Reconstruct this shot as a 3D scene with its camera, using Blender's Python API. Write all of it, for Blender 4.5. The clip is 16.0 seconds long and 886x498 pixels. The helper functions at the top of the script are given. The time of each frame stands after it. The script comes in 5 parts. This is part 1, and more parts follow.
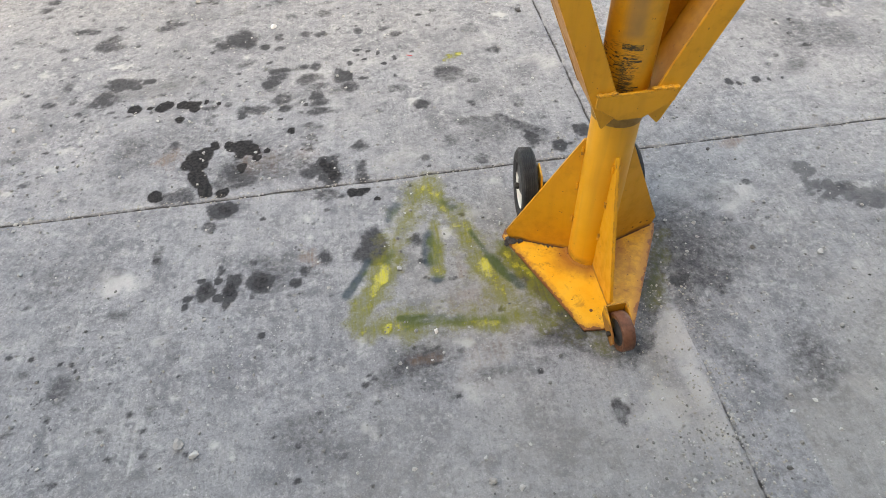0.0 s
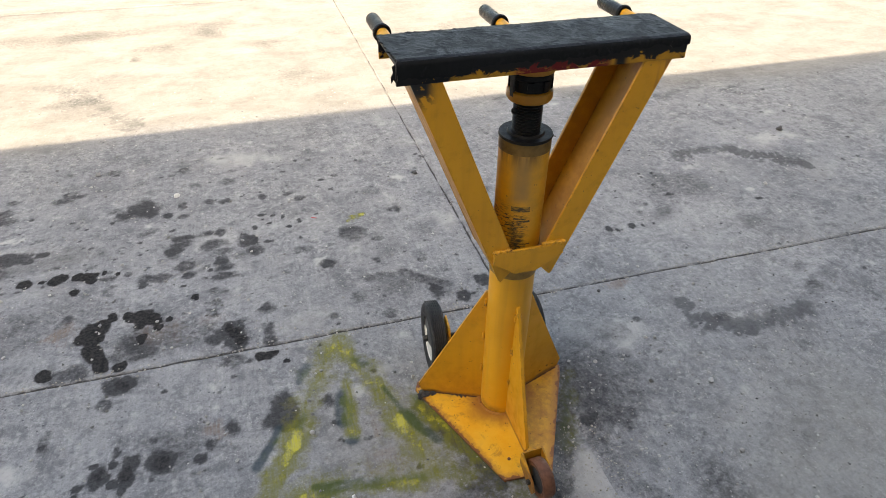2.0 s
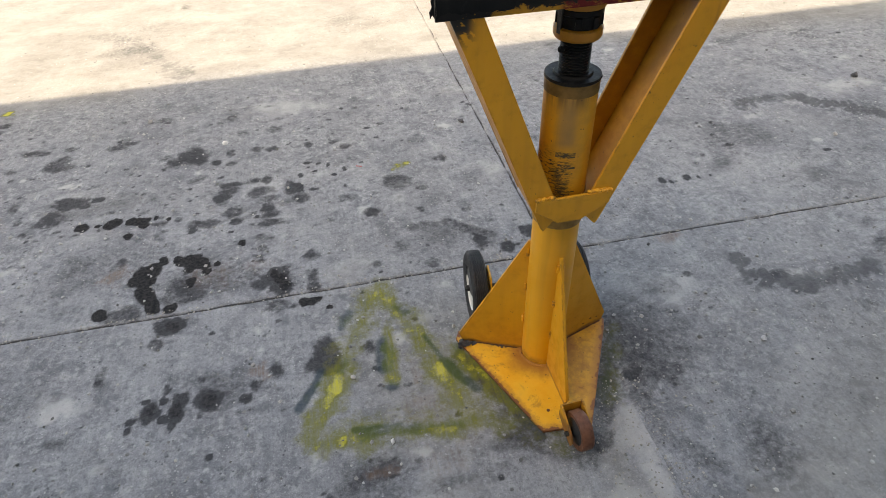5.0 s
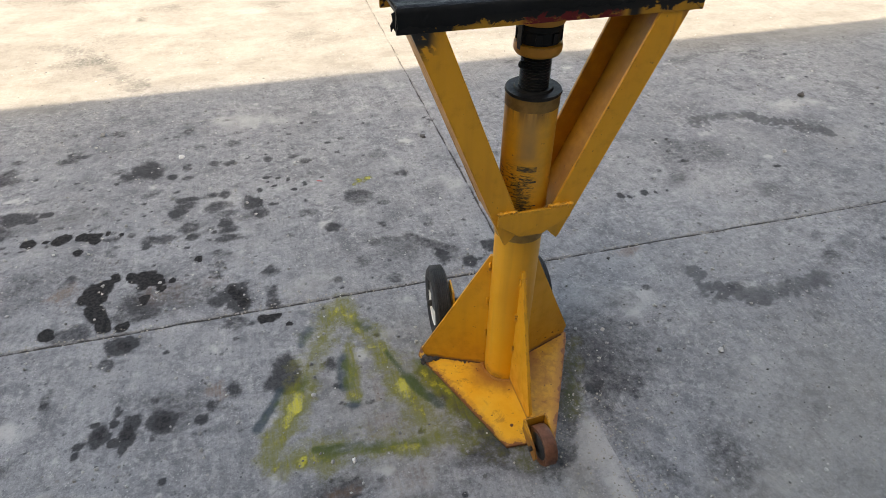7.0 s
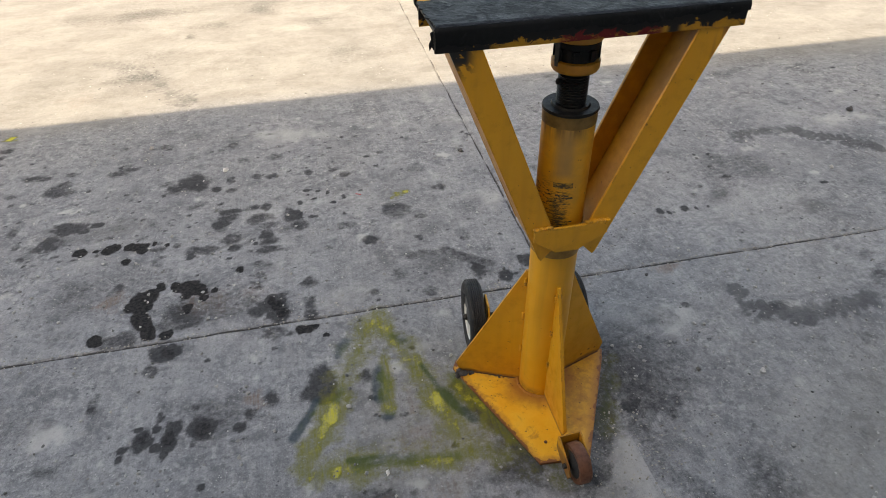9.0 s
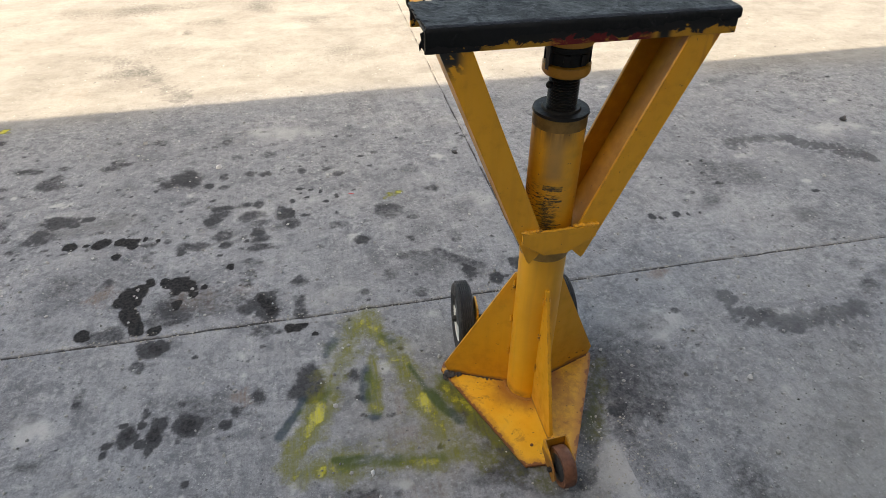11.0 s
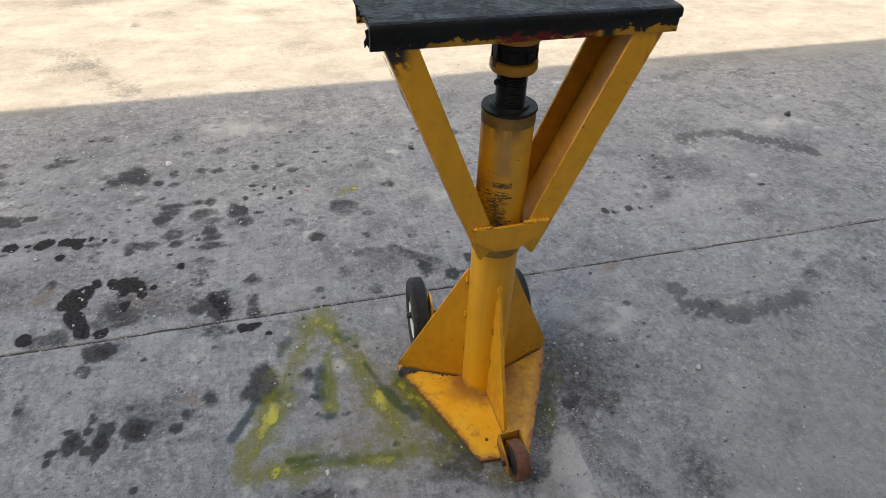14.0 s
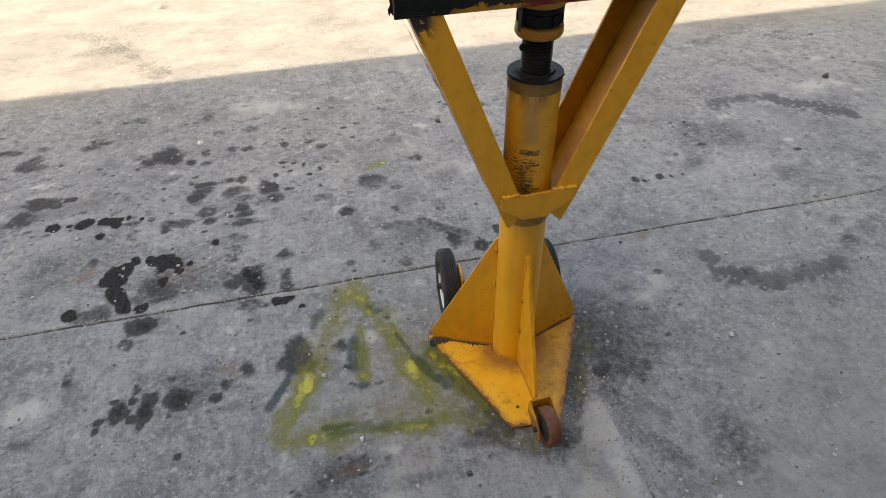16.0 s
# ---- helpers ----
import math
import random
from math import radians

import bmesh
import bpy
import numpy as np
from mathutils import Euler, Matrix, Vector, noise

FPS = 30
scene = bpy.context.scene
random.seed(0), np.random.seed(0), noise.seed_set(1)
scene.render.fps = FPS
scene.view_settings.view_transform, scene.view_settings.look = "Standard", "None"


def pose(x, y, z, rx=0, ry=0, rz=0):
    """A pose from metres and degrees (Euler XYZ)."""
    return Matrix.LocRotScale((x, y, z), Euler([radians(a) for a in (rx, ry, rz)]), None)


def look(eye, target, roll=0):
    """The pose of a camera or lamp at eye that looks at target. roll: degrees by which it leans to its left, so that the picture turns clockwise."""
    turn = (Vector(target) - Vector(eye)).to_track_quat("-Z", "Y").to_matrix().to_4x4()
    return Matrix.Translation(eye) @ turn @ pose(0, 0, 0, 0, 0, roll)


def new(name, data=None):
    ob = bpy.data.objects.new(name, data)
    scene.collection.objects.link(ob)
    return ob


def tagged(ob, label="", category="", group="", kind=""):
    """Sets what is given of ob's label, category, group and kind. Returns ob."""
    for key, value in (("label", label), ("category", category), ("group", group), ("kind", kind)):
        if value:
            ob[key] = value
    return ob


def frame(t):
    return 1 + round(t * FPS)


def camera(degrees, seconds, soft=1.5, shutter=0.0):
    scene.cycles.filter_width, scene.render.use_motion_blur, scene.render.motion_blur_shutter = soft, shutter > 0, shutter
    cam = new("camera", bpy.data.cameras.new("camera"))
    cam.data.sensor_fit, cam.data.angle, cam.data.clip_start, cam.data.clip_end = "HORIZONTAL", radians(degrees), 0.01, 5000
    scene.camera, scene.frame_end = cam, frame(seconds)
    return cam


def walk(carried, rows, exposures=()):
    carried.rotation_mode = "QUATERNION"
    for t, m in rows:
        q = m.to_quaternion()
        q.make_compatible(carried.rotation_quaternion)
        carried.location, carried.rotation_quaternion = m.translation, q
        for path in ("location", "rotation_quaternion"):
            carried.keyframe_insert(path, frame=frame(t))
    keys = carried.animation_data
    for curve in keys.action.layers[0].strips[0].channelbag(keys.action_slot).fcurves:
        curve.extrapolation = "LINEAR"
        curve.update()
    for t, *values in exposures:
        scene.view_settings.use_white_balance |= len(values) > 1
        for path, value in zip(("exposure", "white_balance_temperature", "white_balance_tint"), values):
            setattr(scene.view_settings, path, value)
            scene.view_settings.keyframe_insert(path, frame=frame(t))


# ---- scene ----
cam = camera(69.6, 16.0, soft=0.75)
PATH = [
    (0, (-0.579, -1.232, 1.546), (-0.448, 0.069, 0.032), -3.1),
    (0.5, (-0.578, -1.247, 1.552), (-0.401, 0.117, 0.099), -1.8),
    (1, (-0.567, -1.255, 1.576), (-0.196, 0.204, 0.259), 0.7),
    (1.5, (-0.575, -1.258, 1.597), (-0.085, 0.259, 0.39), 1.0),
    (2, (-0.584, -1.248, 1.598), (-0.107, 0.293, 0.417), 0.9),
    (2.5, (-0.575, -1.231, 1.585), (-0.124, 0.273, 0.347), 0.4),
    (3, (-0.556, -1.225, 1.577), (-0.129, 0.261, 0.309), 0.8),
    (3.5, (-0.532, -1.22, 1.567), (-0.105, 0.231, 0.258), 0.7),
    (3.7, (-0.543, -1.228, 1.571), (-0.173, 0.261, 0.287), -0.1),
    (5.8, (-0.557, -1.238, 1.55), (-0.26, 0.247, 0.243), -1.8),
    (6, (-0.558, -1.235, 1.547), (-0.203, 0.233, 0.236), -0.7),
    (6.5, (-0.565, -1.233, 1.549), (-0.134, 0.247, 0.275), 0.8),
    (7, (-0.554, -1.231, 1.553), (-0.129, 0.266, 0.297), 0.8),
    (7.5, (-0.533, -1.238, 1.556), (-0.137, 0.259, 0.29), 0.1),
    (8, (-0.532, -1.228, 1.553), (-0.19, 0.268, 0.27), -0.5),
    (8.5, (-0.546, -1.239, 1.562), (-0.2, 0.309, 0.344), -0.3),
    (9, (-0.552, -1.237, 1.564), (-0.234, 0.311, 0.339), -1.1),
    (9.2, (-0.555, -1.232, 1.561), (-0.261, 0.308, 0.319), -1.4),
    (11.3, (-0.533, -1.246, 1.564), (-0.177, 0.306, 0.354), 1.1),
    (11.5, (-0.536, -1.252, 1.569), (-0.117, 0.311, 0.393), 1.7),
    (12, (-0.562, -1.257, 1.58), (-0.05, 0.307, 0.444), 1.4),
    (12.5, (-0.587, -1.252, 1.566), (-0.055, 0.283, 0.399), 1.3),
    (13, (-0.584, -1.249, 1.572), (-0.128, 0.297, 0.388), 2.1),
    (13.5, (-0.546, -1.24, 1.561), (-0.135, 0.263, 0.308), 1.2),
    (14, (-0.506, -1.241, 1.568), (-0.064, 0.269, 0.334), 2.2),
    (14.5, (-0.522, -1.257, 1.579), (-0.186, 0.314, 0.387), 1.6),
    (15, (-0.499, -1.257, 1.558), (-0.121, 0.219, 0.262), 0.1),
    (15.5, (-0.501, -1.261, 1.562), (-0.135, 0.246, 0.299), -0.7),
    (16, (-0.508, -1.262, 1.559), (-0.167, 0.227, 0.269), -1.0),
]
LEVELS = ((0.0, 2.85), (0.5, 2.84), (1.0, 3.0), (1.5, 2.57), (2.0, 2.3), (2.5, 1.92), (3.0, 1.98), (3.5, 2.2), (6.0, 2.2), (7.0, 2.18), (7.5, 2.12), (8.0, 2.15), (8.5, 2.19), (9.0, 1.96), (11.5, 2.1), (12.0, 1.88), (12.5, 1.82), (13.5, 1.92), (14.0, 2.11), (14.5, 2.11), (15.0, 2.12), (15.5, 2.19), (16.0, 2.17))
WARMTH = ((0.0, 9650), (0.7, 9500), (1.5, 8800), (2.5, 9000), (6.0, 8800), (9.0, 9050), (13.0, 9100), (16.0, 9300))
EXPOSURES = [(t, stops + 0.16, round(float(np.interp(t, *zip(*WARMTH)))), 8) for t, stops in LEVELS]
walk(cam, [(t, look(eye, target, roll)) for t, eye, target, roll in PATH], EXPOSURES)

# ---- light ----
SUN_UP, SUN_ROUND = radians(42), radians(218)      # height, and bearing clockwise from +y
world = bpy.data.worlds.new("sky")
scene.world = world
world.use_nodes = True
wn, wl = world.node_tree.nodes, world.node_tree.links
sky = wn.new("ShaderNodeTexSky")
sky.sky_type, sky.sun_disc = "NISHITA", False
sky.sun_elevation, sky.sun_rotation = SUN_UP, SUN_ROUND
wl.new(sky.outputs[0], wn["Background"].inputs[0])
sky.dust_density, sky.air_density = 3.0, 0.9
wn["Background"].inputs[1].default_value = 0.10
to_sun = Vector((math.cos(SUN_UP) * math.sin(SUN_ROUND), math.cos(SUN_UP) * math.cos(SUN_ROUND), math.sin(SUN_UP)))
sun = new("sun", bpy.data.lights.new("sun", "SUN"))
sun.data.energy, sun.data.angle, sun.data.color = 1.80, radians(0.36), (1.0, 0.95, 0.93)
sun.matrix_world = look(to_sun * 60, (0, 0, 0))


# ---- materials ----
class Mat:
    """A small node builder."""

    def __init__(self, name, rough=0.6, metal=0.0):
        self.m = bpy.data.materials.new(name)
        self.m.use_nodes = True
        self.n, self.l = self.m.node_tree.nodes, self.m.node_tree.links
        self.b = self.n["Principled BSDF"]
        self.b.inputs["Roughness"].default_value = rough
        self.b.inputs["Metallic"].default_value = metal
        self.co = self.n.new("ShaderNodeTexCoord").outputs["Object"]

    def put(self, socket, v):
        if hasattr(v, "is_linked"):
            self.l.new(v, socket)
        elif isinstance(v, tuple) and len(v) == 3 and socket.type == "RGBA":
            socket.default_value = (*v, 1)
        else:
            socket.default_value = v

    def scaled(self, s, turn=0.0):
        k = self.n.new("ShaderNodeMapping")
        self.l.new(self.co, k.inputs[0])
        k.inputs["Scale"].default_value = s if isinstance(s, tuple) else (s, s, s)
        k.inputs["Rotation"].default_value = (0, 0, turn)
        return k.outputs[0]

    def noise(self, scale, detail=4, rough=0.6, warp=0.0, stretch=None, turn=0.0):
        k = self.n.new("ShaderNodeTexNoise")
        self.l.new(self.scaled(stretch, turn) if stretch else self.co, k.inputs["Vector"])
        k.inputs["Scale"].default_value, k.inputs["Detail"].default_value = scale, detail
        k.inputs["Roughness"].default_value, k.inputs["Distortion"].default_value = rough, warp
        return k.outputs[0]

    def cells(self, scale, out="Distance", stretch=None):
        k = self.n.new("ShaderNodeTexVoronoi")
        self.l.new(self.scaled(stretch) if stretch else self.co, k.inputs["Vector"])
        k.inputs["Scale"].default_value = scale
        return k.outputs[out]

    def ramp(self, v, lo, hi, a=0.0, b=1.0):
        k = self.n.new("ShaderNodeMapRange")
        k.interpolation_type = "SMOOTHSTEP"
        for s, x in zip(("Value", "From Min", "From Max", "To Min", "To Max"), (v, lo, hi, a, b)):
            self.put(k.inputs[s], x)
        return k.outputs[0]

    def math(self, op, a, b=0.0, clamp=False):
        k = self.n.new("ShaderNodeMath")
        k.operation, k.use_clamp = op, clamp
        self.put(k.inputs[0], a), self.put(k.inputs[1], b)
        return k.outputs[0]

    def mix(self, f, a, b, how="MIX"):
        k = self.n.new("ShaderNodeMix")
        k.data_type, k.blend_type = "RGBA", how
        self.put(k.inputs[0], f), self.put(k.inputs[6], a), self.put(k.inputs[7], b)
        return k.outputs[2]

    def field(self, name):
        k = self.n.new("ShaderNodeAttribute")
        k.attribute_name = name
        return k.outputs["Fac"]

    def axis(self, which):
        k = self.n.new("ShaderNodeSeparateXYZ")
        self.l.new(self.co, k.inputs[0])
        return k.outputs[which]

    def edges(self, radius):
        """1 along sharp edges, 0 on flat faces."""
        k, g, d = self.n.new("ShaderNodeBevel"), self.n.new("ShaderNodeNewGeometry"), self.n.new("ShaderNodeVectorMath")
        k.samples = 4
        k.inputs["Radius"].default_value = radius
        d.operation = "DOT_PRODUCT"
        self.l.new(k.outputs[0], d.inputs[0]), self.l.new(g.outputs["Normal"], d.inputs[1])
        return self.ramp(d.outputs["Value"], 0.995, 0.8)

    def tone(self, lo, hi):
        """A small shift of its own for every object."""
        k = self.n.new("ShaderNodeObjectInfo")
        return self.ramp(k.outputs["Random"], 0, 1, lo, hi)

    def done(self, colour, rough=None, bump=None, strength=0.3, distance=0.002):
        self.put(self.b.inputs["Base Color"], colour)
        if rough is not None:
            self.put(self.b.inputs["Roughness"], rough)
        if bump is not None:
            k = self.n.new("ShaderNodeBump")
            k.inputs["Strength"].default_value, k.inputs["Distance"].default_value = strength, distance
            self.l.new(bump, k.inputs["Height"])
            self.l.new(k.outputs[0], self.b.inputs["Normal"])
        return self.m


def concrete_material():
    m = Mat("stained_concrete", 0.85)
    m.b.inputs["Specular IOR Level"].default_value = 0.22
    cloud = m.noise(0.9, 5, 0.62)
    patch = m.noise(4.5, 6, 0.68, 0.6)
    mottle = m.noise(22, 5, 0.7)
    grain = m.noise(240, 3, 0.7)
    broom = m.noise(1.0, 4, 0.65, 0.0, (120, 7, 1))
    broom2 = m.noise(1.0, 3, 0.6, 0.0, (7, 90, 1), 0.1)
    c = m.mix(m.ramp(cloud, 0.3, 0.7), (0.262, 0.266, 0.272), (0.350, 0.353, 0.357))
    c = m.mix(m.ramp(patch, 0.47, 0.68, 0.0, 0.72), c, (0.12, 0.12, 0.125))
    c = m.mix(m.ramp(patch, 0.44, 0.26, 0.0, 0.68), c, (0.48, 0.47, 0.455))
    smear = m.noise(11, 6, 0.75, 0.4)
    c = m.mix(m.ramp(smear, 0.53, 0.68, 0.0, 0.72), c, (0.12, 0.12, 0.123))
    c = m.mix(m.ramp(mottle, 0.5, 0.68, 0.0, 0.7), c, (0.13, 0.13, 0.135))
    c = m.mix(m.ramp(mottle, 0.47, 0.3, 0.0, 0.6), c, (0.53, 0.52, 0.50))
    c = m.mix(m.ramp(broom, 0.4, 0.7, 0.0, 0.3), c, (0.13, 0.128, 0.125))
    c = m.mix(m.ramp(broom, 0.38, 0.2, 0.0, 0.2), c, (0.6, 0.59, 0.57))
    c = m.mix(m.ramp(grain, 0.52, 0.70, 0.0, 0.45), c, (0.08, 0.08, 0.08))
    c = m.mix(m.ramp(grain, 0.45, 0.28, 0.0, 0.38), c, (0.64, 0.63, 0.61))
    crumb = m.noise(130, 4, 0.8)
    c = m.mix(m.ramp(crumb, 0.52, 0.66, 0.0, 0.36), c, (0.09, 0.09, 0.092))
    c = m.mix(m.ramp(crumb, 0.46, 0.33, 0.0, 0.30), c, (0.64, 0.63, 0.61))
    blotch = m.noise(46, 3, 0.6, 0.5)
    worn = m.ramp(m.noise(2.4, 4, 0.6), 0.36, 0.62, 0.15, 1.0)
    c = m.mix(m.math("MULTIPLY", worn, m.ramp(blotch, 0.53, 0.66, 0.0, 0.62)), c, (0.12, 0.12, 0.124))
    c = m.mix(m.math("MULTIPLY", worn, m.ramp(blotch, 0.46, 0.34, 0.0, 0.4)), c, (0.56, 0.55, 0.53))
    pit = m.noise(75, 4, 0.75)
    c = m.mix(m.ramp(pit, 0.54, 0.65, 0.0, 0.6), c, (0.1, 0.1, 0.103))
    c = m.mix(m.ramp(pit, 0.43, 0.32, 0.0, 0.3), c, (0.6, 0.59, 0.57))
    fleck = m.ramp(m.cells(75), 0.2, 0.12)
    c = m.mix(m.math("MULTIPLY", fleck, m.ramp(m.noise(9, 2), 0.5, 0.64, 0.0, 0.7)), c, (0.62, 0.61, 0.59))
    speck = m.ramp(m.cells(42), 0.17, 0.11)
    c = m.mix(m.math("MULTIPLY", speck, m.ramp(m.noise(6, 2), 0.5, 0.62, 0.0, 0.85)), c, (0.05, 0.05, 0.05))
    c = m.mix(m.ramp(m.noise(0.55, 3), 0.3, 0.6, 0.05, 0.22), c, (0.255, 0.275, 0.315))
    edge = m.noise(50, 6, 0.78)
    ragged = m.math("MULTIPLY", m.math("SUBTRACT", edge, 0.5), 0.5)

    def stain(name, lo, hi, top, k=1.0):
        f = m.field(name)
        return m.ramp(m.math("ADD", f, m.math("MULTIPLY", m.math("MULTIPLY", ragged, k), m.ramp(f, 0.0, 0.15))), lo, hi, 0.0, top)

    pale = stain("pale", 0.06, 0.8, 0.65, 2.0)
    c = m.mix(pale, c, (0.55, 0.54, 0.52))
    # sandy dust near the building; beyond the shade, sunlit warmth put into the colour
    dust_sunlit = stain("dust_sunlit", 0.05, 0.95, 0.88, 1.0)
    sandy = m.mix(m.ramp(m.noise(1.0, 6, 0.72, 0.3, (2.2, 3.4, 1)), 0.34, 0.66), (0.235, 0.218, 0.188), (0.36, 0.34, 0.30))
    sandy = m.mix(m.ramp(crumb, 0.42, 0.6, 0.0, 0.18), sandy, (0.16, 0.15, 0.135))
    c = m.mix(dust_sunlit, c, sandy)
    # damp stains, and the shade painted into the concrete's colour
    damp_shade = stain("damp_shade", 0.03, 0.58, 0.96, 2.0)
    soak = m.math("MULTIPLY", damp_shade, m.ramp(m.math("ADD", pit, m.math("MULTIPLY", grain, 0.6)), 0.95, 0.6, 0.84, 1.0))
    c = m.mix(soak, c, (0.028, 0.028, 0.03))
    rust = m.math("MULTIPLY", stain("rust", 0.1, 0.9, 0.5, 2.2), m.ramp(broom, 0.3, 0.6, 0.2, 1.0))
    c = m.mix(rust, c, (0.22, 0.135, 0.085))
    tyre = stain("tyre", 0.08, 0.6, 0.72, 1.8)
    c = m.mix(tyre, c, (0.065, 0.066, 0.07))
    yellow = stain("yellow", 0.05, 0.62, 0.9, 2.0)
    worn = m.math("MULTIPLY", yellow, m.ramp(m.math("ADD", broom, m.math("MULTIPLY", mottle, 0.7)), 1.15, 0.7, 0.5, 1.0))
    c = m.mix(worn, c, m.mix(m.ramp(m.math("ADD", m.field("yellow"), m.math("MULTIPLY", ragged, 2.0)), 0.56, 0.90), (0.165, 0.162, 0.022), (0.56, 0.50, 0.03)))
    blue = m.math("MULTIPLY", stain("blue", 0.05, 0.9, 0.8, 1.4), m.ramp(m.field("yellow"), 0.66, 0.85, 1.0, 0.25))
    c = m.mix(blue, c, m.mix(m.ramp(m.field("yellow"), 0.1, 0.5), (0.03, 0.052, 0.066), (0.042, 0.075, 0.022)))
    joint = stain("joint", 0.25, 0.7, 0.9, 1.2)
    c = m.mix(joint, c, (0.04, 0.037, 0.034))
    oil = stain("oil", 0.16, 0.7, 0.95, 0.9)
    c = m.mix(oil, c, m.mix(m.ramp(pit, 0.4, 0.62), (0.016, 0.0155, 0.016), (0.04, 0.038, 0.038)))
    rough = m.ramp(mottle, 0.3, 0.7, 0.78, 0.95)
    m.put(m.b.inputs["Specular IOR Level"], m.ramp(oil, 0.0, 1.0, 0.22, 0.06))
    h = m.math("ADD", m.math("MULTIPLY", grain, 0.6), m.math("MULTIPLY", broom, 0.5))
    h = m.math("ADD", h, m.math("ADD", m.math("MULTIPLY", mottle, 0.28), m.math("MULTIPLY", pit, 0.8)))
    h = m.math("ADD", h, m.math("MULTIPLY", broom2, 0.2))
    h = m.math("MULTIPLY", h, m.ramp(dust_sunlit, 0.0, 0.8, 1.0, 0.3))
    return m.done(c, rough, h, 0.45, 0.0026)


def yellow_paint(name, wear=1.0, grime=0.5, drab=0.0, smears=False):
    m = Mat(name, 0.42)
    big, mid, fine = m.noise(3.5, 4), m.noise(26, 5, 0.65), m.noise(160, 4, 0.7)
    runs = m.noise(1.0, 4, 0.6, 0.0, (26, 26, 2.2))
    c = m.mix(m.ramp(big, 0.3, 0.7), (0.72, 0.335, 0.02), (0.80, 0.39, 0.028))
    c = m.mix(m.ramp(runs, 0.45, 0.75, 0.0, 0.25 * grime), c, (0.25, 0.125, 0.02))
    c = m.mix(m.ramp(mid, 0.5, 0.78, 0.0, 0.45 * grime), c, (0.3, 0.15, 0.02))
    c = m.mix(drab, c, (0.34, 0.2, 0.045))
    foot = m.math("ADD", m.axis(2), m.math("MULTIPLY", mid, 0.035))
    c = m.mix(m.ramp(foot, 0.046, 0.034, 0.0, 0.85), c, (0.13, 0.055, 0.025))
    c = m.mix(m.math("MULTIPLY", m.ramp(m.axis(2), 0.22, 0.02, 0.0, 0.45), m.ramp(mid, 0.3, 0.65, 0.4, 1.0)), c, (0.42, 0.16, 0.02))
    if smears:
        x, z = m.axis(0), m.axis(2)
        top = m.math("MULTIPLY", m.ramp(x, -0.235, -0.265), m.ramp(z, 1.045, 1.10))
        c = m.mix(m.math("MULTIPLY", top, m.ramp(m.noise(15, 4, 0.55, 0.6), 0.49, 0.52)), c, (0.014, 0.013, 0.013))
        # inner channel faces browner: grime, with the shade under the beam painted in
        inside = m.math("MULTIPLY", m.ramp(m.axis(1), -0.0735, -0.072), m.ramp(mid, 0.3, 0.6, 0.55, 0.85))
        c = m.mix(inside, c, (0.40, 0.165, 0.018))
        c = m.mix(m.math("MULTIPLY", m.ramp(x, 0.255, 0.27), m.ramp(runs, 0.42, 0.55, 0.0, 0.7)), c, (0.3, 0.11, 0.03))
    chip = m.math("MULTIPLY", m.edges(0.006), m.ramp(mid, 0.46, 0.56, 0.0, wear))
    c = m.mix(chip, c, (0.06, 0.034, 0.025))
    dots = m.math("MULTIPLY", m.ramp(m.noise(70, 2), 0.71, 0.75), wear)
    c = m.mix(m.math("MULTIPLY", dots, 0.8), c, (0.07, 0.035, 0.02))
    rough = m.ramp(mid, 0.3, 0.7, 0.34, 0.55)
    return m.done(c, rough, m.math("ADD", m.math("MULTIPLY", fine, 0.25), mid), 0.12, 0.001)


